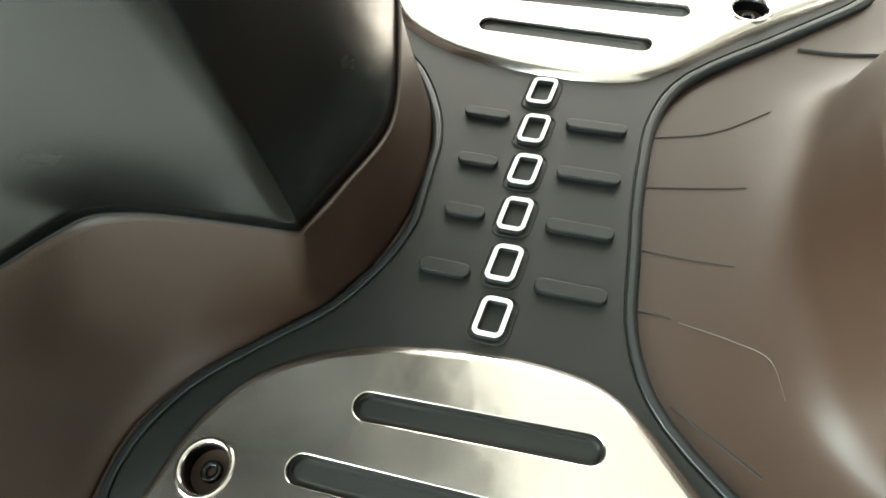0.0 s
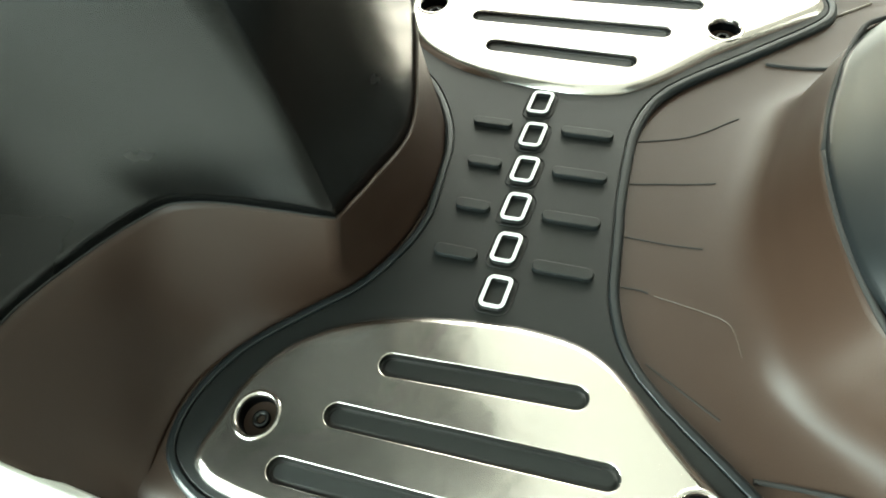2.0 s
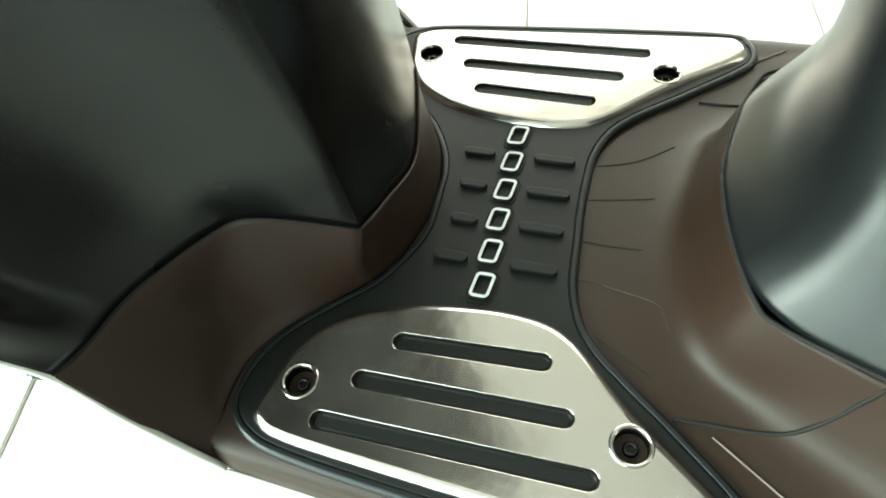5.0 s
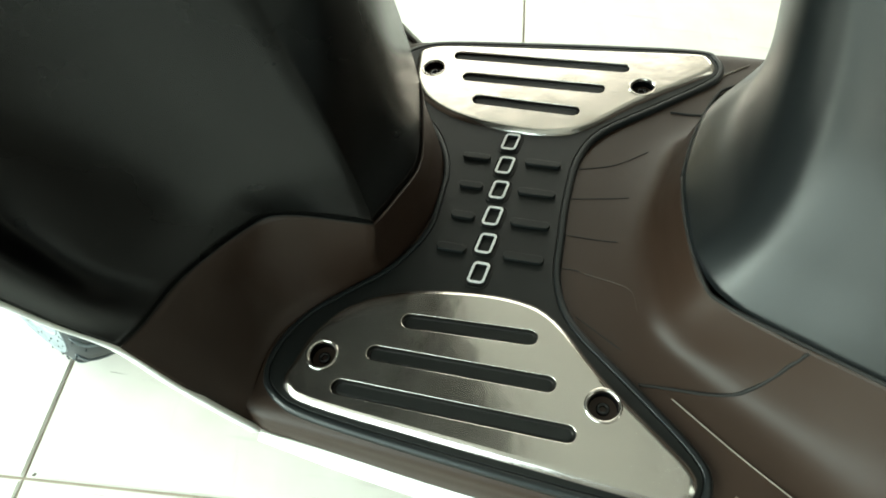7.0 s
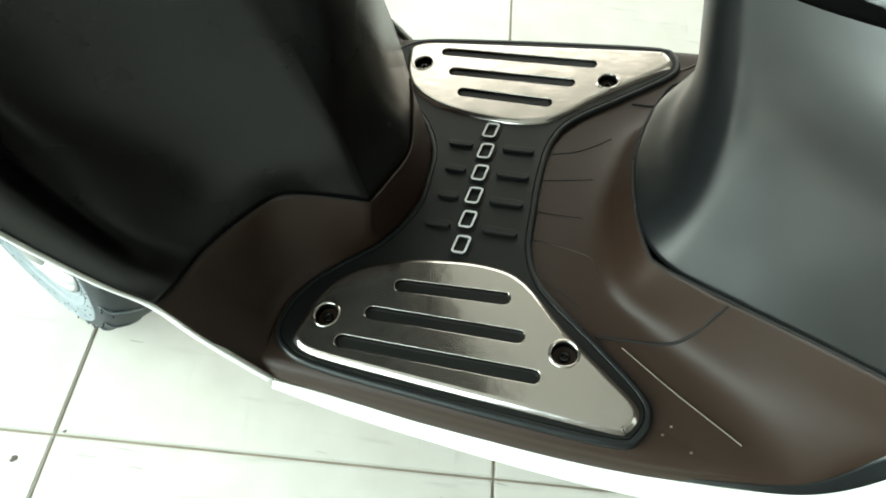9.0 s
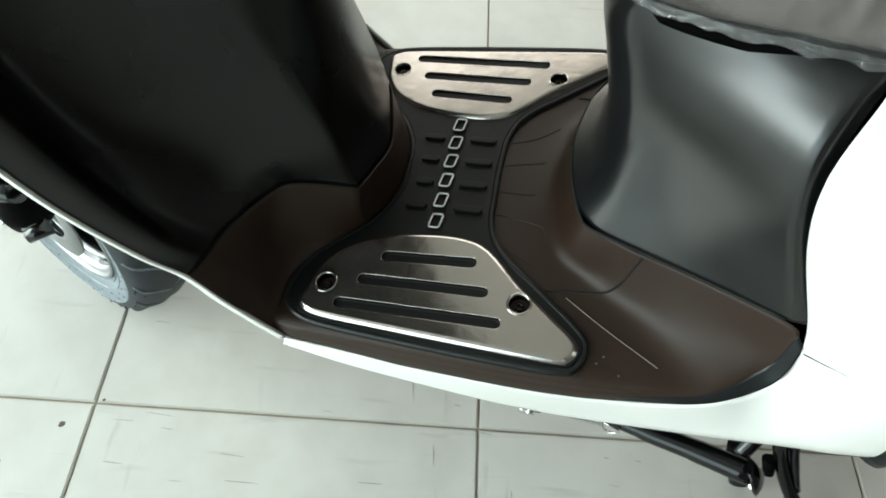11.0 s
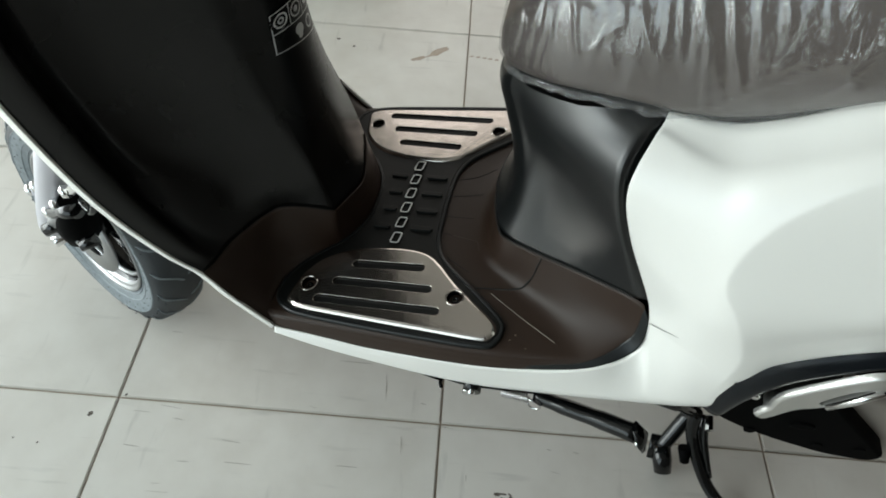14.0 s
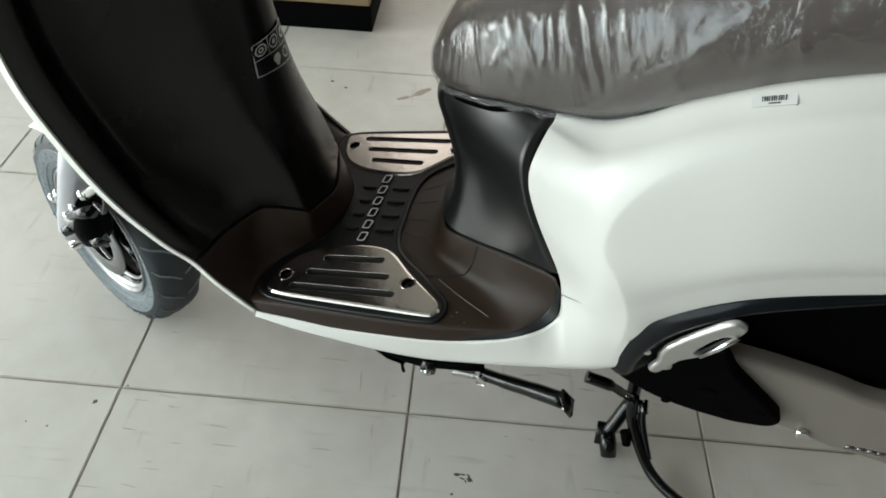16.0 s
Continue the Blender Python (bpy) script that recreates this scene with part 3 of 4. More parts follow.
def body_side(side):
    """The rear body panel and the strip below the floor, one moulded shell."""
    upper = loft(BODY, 24, 24)
    path = spline(CREASE, 12)
    for i in range(upper.shape[0]):
        for j in range(upper.shape[1]):
            u, v, w = upper[i, j]
            d = math.sqrt(((path - (u, w)) ** 2).sum(1).min())
            upper[i, j, 2] += 0.0030 * math.exp(-(((i - 4) / 4) ** 2)) - 0.0026 * math.exp(-(((i - 15) / 6) ** 2))
            upper[i, j, 1] -= 0.0064 * math.exp(-(math.sqrt(d * d + 0.000002) - 0.0014) / 0.034) * min(1, max(0, (u - 0.345) / 0.05))
    mid = [((p[0] + q[0]) / 2, 0.35 * p[1] + 0.65 * q[1] - 0.0025, (p[2] + q[2]) / 2) for p, q in zip(SIDE_TOP, SIDE_LOW)]
    under = [(u + 0.01, v + 0.05, w - 0.004) for u, v, w in SIDE_LOW]
    lower = loft([SIDE_TOP, mid, SIDE_LOW, under], 24, 5)
    miss = np.concatenate([spline(SIDE_TOP[:11], 24)[:-1], upper[-1, :49]]) - lower[0]
    for i in range(11):
        lower[i] += miss * (1 - i / 10) ** 2
    bm, strip = grid_mesh(upper * (1, side, 1)), grid_mesh(lower * (1, side, 1))
    me = bpy.data.meshes.new("tmp")
    strip.to_mesh(me)
    strip.free()
    bm.from_mesh(me)
    bpy.data.meshes.remove(me)
    bmesh.ops.remove_doubles(bm, verts=bm.verts, dist=0.0003)
    bmesh.ops.recalc_face_normals(bm, faces=bm.faces)
    part("side_body_panel", bm, WHITE, scooter, "pearl white side body panel", solid=0.003, away=(0.4, 0, 0.1))

    p = [(u, v * side, w) for u, v, w in ((0.3630, -0.2040, 0.0540), (0.3726, -0.2105, 0.0573), (0.3812, -0.2165, 0.0610), (0.3896, -0.2223, 0.0645), (0.3972, -0.2271, 0.0676))]
    part("body_seam", tube(p, [0.0005, 0.0004, 0.0003, 0.0002, 0.0001], 6), BROWN, scooter)


body_side(1)
body_side(-1)
tail = [[(r[-1][0] + 0.03 * (1 - k * k), r[-1][1] * k, r[-1][2]) for k in (1, 0.7, 0.35, 0, -0.35, -0.7, -1)] for r in BODY]
part("tail_panel", grid_mesh(loft(tail, 4, 4)), WHITE, scooter, "pearl white tail panel", solid=0.003, away=(0.4, 0, 0.25))

# ---- rubber mat and metal plates ----
MAT_HALF = [(0.0600, 0.0), (0.0612, -0.034), (0.0655, -0.070), (0.0830, -0.104), (0.134, -0.146), (0.178, -0.184), (0.188, -0.204), (0.182, -0.224), (0.164, -0.235), (0.080, -0.2345), (-0.020, -0.2305), (-0.100, -0.2255), (-0.132, -0.218), (-0.1515, -0.201), (-0.1535, -0.172), (-0.139, -0.138), (-0.1105, -0.107), (-0.0848, -0.0815), (-0.0668, -0.0485), (-0.0596, -0.018)]
near = spline(MAT_HALF, 4)[:-1]
MAT = np.concatenate([near, (near * (1, -1))[::-1][:-1]])
MAT[:, 0] -= 0.0075 * np.clip((MAT[:, 1] + 0.02) / 0.17, 0, 1) ** 0.8
if (np.roll(MAT, -1, 0)[:, 0] * MAT[:, 1] - MAT[:, 0] * np.roll(MAT, -1, 0)[:, 1]).sum() > 0:
    MAT = MAT[::-1]
MAT_HOLES = [circle((x - (0.007 if s < 0 else 0), s * y), 0.0118) for x, y in ((-0.108, -0.1735), (0.112, -0.1675)) for s in (1, -1)]
mat = part("floor_mat", sheet(MAT, MAT_HOLES, -0.0014, 0.0046, 0.0015), RUBBER, scooter, "black rubber floor mat with raised ribs")
mat.location.z = -0.004
part("mat_border", sheet(MAT, [inset(MAT, 0.0058)], 0.0005, 0.005, 0.0030, 0.0008), RUBBEREDGE, mat, "smooth raised border of the mat")
part("mat_face", sheet(inset(MAT, 0.0066), MAT_HOLES, 0.0, 0.004, 0.0006), RUBBER, mat)
for k, (v, a, b) in enumerate(((0.0545, -0.050, 0.010), (0.0190, -0.0445, 0.011), (-0.0165, -0.0425, 0.012), (-0.0525, -0.0455, 0.0135))):
    for lo, hi in ((a + 0.003, -0.0265 + 0.001 * k), (b + 0.003, b + 0.0305)):
        part("rib", sheet(capsule((lo, v), (hi, v - 0.0004), 0.0033 + 0.0002 * k, 10), [], 0.0036, 0.004, 0.0007), RUBBER, mat)


def ring(c, du, dv, r, stroke, skew):
    """A rounded frame, one of the plain shapes in the row of silver marks."""
    def outline(a, b, rr):
        out = []
        for sx, sy, s0 in ((1, 1, 0), (-1, 1, 90), (-1, -1, 180), (1, -1, 270)):
            for t in range(0, 91, 18):
                ang = radians(s0 + t)
                x, y = sx * (a - rr) + rr * math.cos(ang), sy * (b - rr) + rr * math.sin(ang)
                out.append((c[0] + x + skew * y, c[1] + y))
        return np.array(out)
    return outline(du, dv, r), outline(du - stroke, dv - stroke, max(0.0008, r - stroke))


for k in range(6):
    c = (-0.0030 - 0.0011 * k, -0.0745 + 0.0303 * k)
    o, i = ring(c, 0.0077, 0.0108, 0.0042, 0.0027, 0.10)
    back, hollow = ring(c, 0.0104, 0.0134, 0.006, 0.0010, 0.10)
    part("mark_recess", sheet(back, [hollow], 0.0007, 0.002, 0.0003), SEAM, mat, "black outline round a silver mark")
    part("mark_body", sheet(o, [i], 0.0030, 0.003, 0.0002), SEAM, mat, "black side of a raised mark")
    part("silver_mark", sheet(inset(o, 0.0002), [inset(i, -0.0002)], 0.0036, 0.0005, 0.0002), LETTER, mat, "silver top of a raised mark")

PLATE = spline([(-0.134, -0.199), (-0.131, -0.180), (-0.1245, -0.154), (-0.104, -0.125), (-0.064, -0.103), (-0.010, -0.0925), (0.037, -0.0925), (0.068, -0.105), (0.108, -0.143), (0.151, -0.177), (0.174, -0.196), (0.179, -0.209), (0.171, -0.223), (0.157, -0.2265), (0.076, -0.2235), (-0.024, -0.2195), (-0.103, -0.2155), (-0.126, -0.209)], 4, True)[::-1]
SLOTS = [((-0.047, -0.1305), (0.050, -0.1255)), ((-0.066, -0.1635), (0.070, -0.1600)), ((-0.084, -0.1965), (0.090, -0.1935))]
ROLL = ((0.0066, 0.0), (0.0054, 0.0002), (0.0041, 0.0008), (0.0028, 0.0017), (0.0015, 0.0029), (0.0006, 0.0040), (0.0, 0.0050))
HOLES = [(-0.108, -0.1735), (0.112, -0.1675)]


def foot_plate(side):
    flip = (lambda p: flip_v(p)) if side < 0 else (lambda p: np.array(p))
    holes = [flip(capsule(a, b, 0.0066, 12)) for a, b in SLOTS] + [flip(circle(c, 0.0108, 28)) for c in HOLES]
    plate = part("metal_plate", sheet(flip(PLATE), holes, 0.0062, 0.0062, 0.0026, 0.0005, ROLL), STEEL, scooter, "brushed stainless steel foot plate with three slots")
    plate.location = (-0.007 if side < 0 else 0, 0, -0.0062)
    for a, b in SLOTS:
        part("slot_rib", sheet(flip(capsule(a, b, 0.0064, 12)), [], 0.0034, 0.003, 0.0030), RUBBER, plate, "black rubber showing in a slot")
    for c in HOLES:
        x, y = c[0], c[1] * side
        g = np.array([[(x + r * math.cos(t), y + r * math.sin(t), w) for t in np.linspace(0, 2 * math.pi, 28, endpoint=False)] for r, w in ((0.0136, 0.0062), (0.0130, 0.0069), (0.0121, 0.0071), (0.0111, 0.0064), (0.0106, 0.0050), (0.0105, 0.0036))])
        part("hole_rim", grid_mesh(g, close=True), STEEL, plate, "polished rim of a screw hole")
        g = np.array([[(x + r * math.cos(t), y + r * math.sin(t), w) for t in np.linspace(0, 2 * math.pi, 28, endpoint=False)] for r, w in ((0.0106, 0.0040), (0.0104, 0.0), (0.0100, -0.0030), (0.0001, -0.0031))])
        part("hole_cup", grid_mesh(g, close=True), MATTBLACK, plate, "dark inside of a screw hole")
        part("screw", sheet(circle((x, y), 0.0050), [circle((x, y), 0.0024, 6)], 0.0004, 0.0034, 0.0012), GLOSSBLACK, plate, "black socket screw head")


foot_plate(1)
foot_plate(-1)

# grooves and seams in the brown panels
for side in (1, -1):
    for path in ([(0.0565, 0.057), (0.090, 0.067), (0.119, 0.087)], [(0.0575, 0.0215), (0.085, 0.026), (0.108, 0.029)]) if side > 0 else ([(0.0625, 0.053), (0.073, 0.053), (0.078, 0.054)], [(0.0605, 0.0185), (0.082, 0.0195), (0.104, 0.020)]):
        p = [(u, v * side, on(REARGRID, u, v * side) + 0.0001) for u, v in spline(path, 6)]
        part("groove", ribbon(p, 0.0012, 0.0004), SEAM, scooter)
    p = [(u, v * side, on(REARGRID, u, v * side) + 0.0002) for u, v in spline([(0.1345, -0.1432), (0.155, -0.1418), (0.180, -0.1416), (0.196, -0.1404), (0.206, -0.1380), (0.2157, -0.1345), (0.2275, -0.1299)], 10)]
    part("panel_seam", tube(p, 0.0014, 6), SEAM, scooter)
    p = [(u, v * side, on(REARGRID, u, v * side) + 0.0001) for u, v in spline([(0.158, -0.149), (0.206, -0.182), (0.254, -0.212)] if side > 0 else [(0.165, -0.190), (0.185, -0.205), (0.204, -0.220)], 10)]
    part("panel_line", ribbon(p, 0.0011, 0.0012), LINE, scooter)
    p = [(u, v * side, w) for u, v, w in spline([(0.144, 0, 0.061), (0.150, -0.046, 0.061), (0.164, -0.091, 0.061), (0.178, -0.106, 0.061), (0.230, -0.1285, 0.062), (0.290, -0.156, 0.067), (0.344, -0.186, 0.077)], 6)]
    part("cowl_gap", tube(p, 0.0016, 6), SEAM, scooter)
    p = [(u - (0.012 * min(1, max(0, (-v - 0.02) / 0.06)) if side < 0 else 0), v * side, w) for u, v, w in spline(SHIELD[0][:6], 6)]
    part("shield_gap", tube([(u, v, w - 0.0008) for u, v, w in p], 0.0007, 6), SEAM, scooter)
for path, wide, mat_ in (([(0.0815, -0.0962), (0.100, -0.1070), (0.119, -0.1180)], 0.0014, SEAM), ([(0.0817, -0.055), (0.1058, -0.0599), (0.1205, -0.0665), (0.1270, -0.0840)], 0.0006, SCRATCH), ([(0.2065, -0.2080), (0.2176, -0.2136)], 0.0007, SEAM)):
    p = [(u, v, on(REARGRID, u, v) + 0.0001) for u, v in spline(path, 8)]
    part("panel_gap" if wide > 0.001 else "scratch", ribbon(p, wide, 0.0003), mat_, scooter)
lip = [(u + 0.0010, v * 1.004, w - 0.0012) for u, v, w in spline(eased(SHIELD[0][5:], 0.012), 8)]
part("toe_board_lip", tube(lip, [0.0003, 0.0008, 0.0012] + [0.0015] * (len(lip) - 6) + [0.0012, 0.0008, 0.0003], 8), BROWN, scooter, "rounded upper lip of the brown toe board")
for u, v in ((0.197, -0.216), (0.203, -0.208), (0.219, -0.225)):
    w = on(REARGRID, u, v)
    part("moulded_dot", tube([(u, v, w - 0.001), (u, v, w + 0.001)], [0.0016, 0.0009], 8), LINE, scooter)

# ---- seat in its plastic bag ----
SEATROWS = []
for u, half, low, high in ((0.178, 0.03, 0.295, 0.308), (0.190, 0.060, 0.299, 0.345), (0.235, 0.096, 0.304, 0.395), (0.30, 0.118, 0.303, 0.418), (0.40, 0.131, 0.293, 0.432), (0.50, 0.144, 0.320, 0.452), (0.62, 0.152, 0.349, 0.482), (0.78, 0.155, 0.361, 0.515), (0.82, 0.120, 0.385, 0.500), (0.835, 0.030, 0.425, 0.455)):
    SEATROWS.append([(u + 0.004, -half * 0.9, low - 0.006), (u, -half, low + 0.012), (u, -half * 0.98, low + 0.5 * (high - low)), (u, -half * 0.78, low + 0.88 * (high - low)), (u, -half * 0.4, high - 0.002), (u, 0, high)])
seat = part("seat", grid_mesh(loft([mirrored(r) for r in SEATROWS], 6, 8), flip=True), VINYL, scooter, "dark brown vinyl seat in a clear plastic bag")
BASEROWS = [[(r[0][0] + 0.010, r[1][1] * 0.93 * k, r[0][2] + d) for k, d in ((1.0, 0.008), (0.985, -0.006), (0.95, -0.022))] for r in SEATROWS]
for side in (1, -1):
    part("seat_base", grid_mesh(loft([[(u, v * side, w) for u, v, w in r] for r in BASEROWS], 4, 6), flip=side > 0), MATTBLACK, seat, "black seat base showing as a gap under the bag", solid=0.002)
G = loft([mirrored(r) for r in SEATROWS], 16, 40)
rf = random.Random(21)
FOLDS = []
PLEATS = [
    (0.379, -0.06, 0.21, 0.17, 0.0034, 0.0062), (0.371, -0.03, 0.23, 0.13, 0.0026, 0.0040), (0.387, -0.10, 0.20, 0.12, 0.0024, 0.0034), (0.399, -0.14, 0.22, 0.14, 0.0034, 0.0060),
    (0.414, -0.05, 0.25, 0.10, 0.0030, 0.0030), (0.357, -0.03, 0.25, 0.08, 0.0026, 0.0040), (0.347, 0.05, 0.26, 0.13, 0.0026, 0.0026), (0.330, -0.20, 0.23, 0.06, 0.0024, 0.0022),
    (0.268, -0.05, 0.25, 0.11, 0.0026, 0.0036), (0.247, 0.10, 0.24, 0.16, 0.0026, 0.0042), (0.236, 0.12, 0.21, 0.16, 0.0030, 0.0050), (0.224, 0.16, 0.22, 0.14, 0.0024, 0.0040), (0.212, 0.10, 0.25, 0.12, 0.0028, 0.0046),
    (0.288, 0.20, 0.20, 0.04, 0.0026, 0.0030), (0.304, -0.15, 0.17, 0.04, 0.0024, 0.0026), (0.318, 0.10, 0.14, 0.04, 0.0024, 0.0026), (0.434, -0.10, 0.24, 0.03, 0.0028, 0.0026),
    (0.400, 1.00, 0.132, 0.030, 0.0050, 0.0036), (0.446, 2.20, 0.163, 0.018, 0.0090, 0.0034), (0.481, 0.60, 0.147, 0.022, 0.0036, 0.0032), (0.420, 1.60, 0.165, 0.025, 0.0060, 0.0026),
    (0.570, 0.90, 0.170, 0.035, 0.0080, 0.0018), (0.592, -0.10, 0.163, 0.040, 0.0036, 0.0036), (0.560, 0.80, 0.250, 0.090, 0.0120, 0.0026), (0.520, 0.70, 0.220, 0.070, 0.0120, 0.0022), (0.640, 0.60, 0.230, 0.090, 0.0120, 0.0026), (0.690, 0.50, 0.220, 0.080, 0.0100, 0.0026),
]
for u0, lean, s0, reach, wide, tall in PLEATS:
    wave = rf.uniform(0, 9)
    FOLDS.append((u0, lean, s0, reach, wide, tall, wave))
    FOLDS.append((u0, -lean, 1 - s0, reach, wide, tall, wave))
for k in range(34):
    u0, s0 = rf.uniform(0.19, 0.50), rf.uniform(0.10, 0.48)
    FOLDS.append((u0, rf.gauss(0, 0.35), s0, rf.uniform(0.012, 0.04), rf.uniform(0.0020, 0.0034), rf.uniform(0.0008, 0.0022), rf.uniform(0, 9)))
FOLDS = np.array(FOLDS)
WR = G.copy()
rows_n, cols_n = G.shape[:2]
for i in range(rows_n):
    for j in range(cols_n):
        p = Vector(G[i, j])
        c = Vector((G[i, j][0] + 0.02, 0, 0.33))
        s = j / (cols_n - 1)
        u0, lean, s0, reach, wide, tall, ph = FOLDS.T
        line = u0 + lean * (s - s0) + 0.0009 * np.sin(ph + s * 60)
        taper = np.clip(1 - ((s - s0) / reach) ** 2, 0, 1)
        fold = float((0.72 * tall * taper * np.exp(-np.abs((p.x - line) / wide) ** 1.5)).sum())
        fold += 0.0013 * (0.3 - abs(noise.noise(Vector((p.x * 24 + p.z * 14, p.y * 9, p.z * 7))))) + 0.0006 * noise.noise(p * 14) + 0.0005 * noise.noise(p * 48)
        calm = 1.0 if p.x < 0.44 else max(0.35, 1 - (p.x - 0.44) / 0.10)
        fold += calm * 0.0021 * (0.42 - math.sqrt(abs(noise.noise(Vector((p.x * 62, p.y * 13, p.z * 13 + 4))))))
        WR[i, j] = p + (p - c).normalized() * (0.0042 + min(fold, 0.009))
part("plastic_bag", grid_mesh(WR, flip=True), WRAP, seat, "clear wrinkled plastic bag over the seat")
for sgn in (1, -1):
    edge = WR[:, 4] if sgn > 0 else WR[:, -5]
    rows = []
    for k, (out, down) in enumerate(((0.0, 0.0), (0.0008, -0.0022), (0.0016, -0.0042), (0.0028, -0.0064))):
        rows.append([(u, v - sgn * (out + 0.0012 * k * noise.noise(Vector((u * 70, k, 2)))), w + down + 0.0012 * k * noise.noise(Vector((u * 55, 5, k)))) for u, v, w in edge])
    part("bag_hem", grid_mesh(np.array(rows), flip=sgn > 0), HEM, seat, "milky gathered hem of the plastic bag")

# ---- stands, peg and engine ----
PEG = material("matt_cast_alloy", (0.66, 0.655, 0.63), 0.34, metal=0.85, vary=0.06, scale=30, bump=0.08, bump_scale=500)
stand = part("side_stand", tube(spline([(0.222, -0.212, -0.171), (0.262, -0.224, -0.164), (0.318, -0.240, -0.153), (0.366, -0.256, -0.142)], 5), [0.0112] * 5 + [0.0123] * 5 + [0.0132] * 6, 14), GLOSSBLACK, scooter, "black enamelled side stand folded up")
coil = [(0.172 + 0.040 * t, -0.218 - 0.002 * t + 0.0062 * math.cos(t * 75), -0.166 - 0.001 * t + 0.0062 * math.sin(t * 75)) for t in np.linspace(0, 1, 150)]
part("spring", tube(coil, 0.0013, 5), CHROME, stand, "bright steel coil spring")
part("stand_foot", tube([(0.362, -0.254, -0.122), (0.374, -0.262, -0.143), (0.377, -0.271, -0.160)], [0.010, 0.017, 0.004], 12, True, 0.35), GLOSSBLACK, stand)
part("foot_bolt", tube([(0.368, -0.273, -0.142), (0.368, -0.262, -0.142)], 0.0045, 10), CHROME, stand, "bright stop at the end of the stand")
part("pivot_bolt", tube([(0.125, -0.228, -0.172), (0.125, -0.206, -0.170)], 0.006, 12), CHROME, stand, "bright pivot bolt")
part("pivot_eye", tube([(0.125, -0.222, -0.172), (0.125, -0.190, -0.168)], 0.014, 14), GLOSSBLACK, stand)
part("hook", tube(spline([(0.211, -0.222, -0.162), (0.219, -0.227, -0.158), (0.230, -0.229, -0.166), (0.228, -0.229, -0.178), (0.216, -0.227, -0.181), (0.211, -0.224, -0.173)], 4), 0.0016, 6), CHROME, stand, "bright spring hook")
part("bracket", tube(spline([(0.045, -0.195, -0.160), (0.085, -0.200, -0.172), (0.125, -0.205, -0.170), (0.222, -0.205, -0.160)], 4), 0.009, 8), MATTBLACK, stand)
part("bracket_tab", tube([(0.020, -0.196, -0.160), (0.045, -0.200, -0.172), (0.070, -0.201, -0.187)], [0.004, 0.010, 0.007], 8, True, 0.4), MATTBLACK, stand, "black folded tab under the floor")
part("hook", tube(spline([(0.082, -0.200, -0.180), (0.070, -0.201, -0.188), (0.064, -0.201, -0.205), (0.063, -0.201, -0.220)], 4), 0.0030, 8), MATTBLACK, stand)
part("washer", tube([(0.119, -0.2255, -0.1735), (0.119, -0.2235, -0.1735)], 0.0085, 16), CHROME, stand, "bright washer on the stand pivot")
centre = part("centre_stand", tube([(0.470, -0.110, -0.270), (0.470, 0.110, -0.270)], 0.014, 12), GLOSSBLACK, scooter, "black tubular centre stand on the floor")
for side in (-1, 1):
    part("leg", tube(spline([(0.470, side * 0.075, -0.270), (0.464, side * 0.090, -0.380), (0.446, side * 0.112, -0.416), (0.420, side * 0.144, -0.448)], 5), 0.0130, 14), GLOSSBLACK, centre)
    part("foot", tube([(0.421, side * 0.140, -0.443), (0.424, side * 0.160, -0.460), (0.427, side * 0.178, -0.4745)], [0.0150, 0.0170, 0.0150], 14), GLOSSBLACK, centre)
    part("foot_plate", tube([(0.411, side * 0.128, -0.432), (0.408, side * 0.160, -0.464)], [0.009, 0.011], 12, True, 0.3), GLOSSBLACK, centre)
part("lever", tube(spline([(0.466, -0.110, -0.350), (0.466, -0.135, -0.400), (0.492, -0.178, -0.458), (0.522, -0.210, -0.482), (0.570, -0.245, -0.484)], 5), 0.0105, 14), GLOSSBLACK, centre, "black foot lever of the stand")
part("brace", tube(spline([(0.484, -0.112, -0.360), (0.486, -0.140, -0.400), (0.502, -0.178, -0.455)], 5), [0.006] * 8 + [0.005] * 3, 10), GLOSSBLACK, centre, "black brace beside the lever")
part("gusset", grid_mesh(np.array([[(0.466, -0.112, -0.352), (0.468, -0.138, -0.402), (0.492, -0.176, -0.456)], [(0.484, -0.112, -0.360), (0.486, -0.140, -0.400), (0.502, -0.178, -0.455)]])), GLOSSBLACK, centre, solid=0.004)
part("arm", tube(spline([(0.385, -0.150, -0.236), (0.424, -0.150, -0.254), (0.446, -0.135, -0.300), (0.462, -0.115, -0.350)], 5), [0.011] * 6 + [0.008] * 10, 10), GLOSSBLACK, centre)
part("lever_nut", tube([(0.487, -0.140, -0.352), (0.487, -0.116, -0.350)], 0.007, 6), CHROME, centre, "bright nut on the stand")
part("spring_tag", tube([(0.456, -0.150, -0.415), (0.459, -0.166, -0.438)], [0.011, 0.008], 10), MATTBLACK, centre)

ENGINE = np.array([(0.430, -0.115), (0.470, -0.168), (0.530, -0.205), (0.603, -0.230), (0.640, -0.234), (0.668, -0.232), (0.681, -0.215), (0.672, -0.196), (0.632, -0.140), (0.603, -0.098), (0.590, -0.066), (0.575, -0.010), (0.520, 0.030), (0.450, -0.010)])


def side_loop(outline, n=4):
    """A smooth closed outline in the side plane, anticlockwise."""
    loop = spline(outline, n, True)
    turned = (loop[:, 0] * np.roll(loop[:, 1], -1) - np.roll(loop[:, 0], -1) * loop[:, 1]).sum()
    return loop[::-1] if turned < 0 else loop


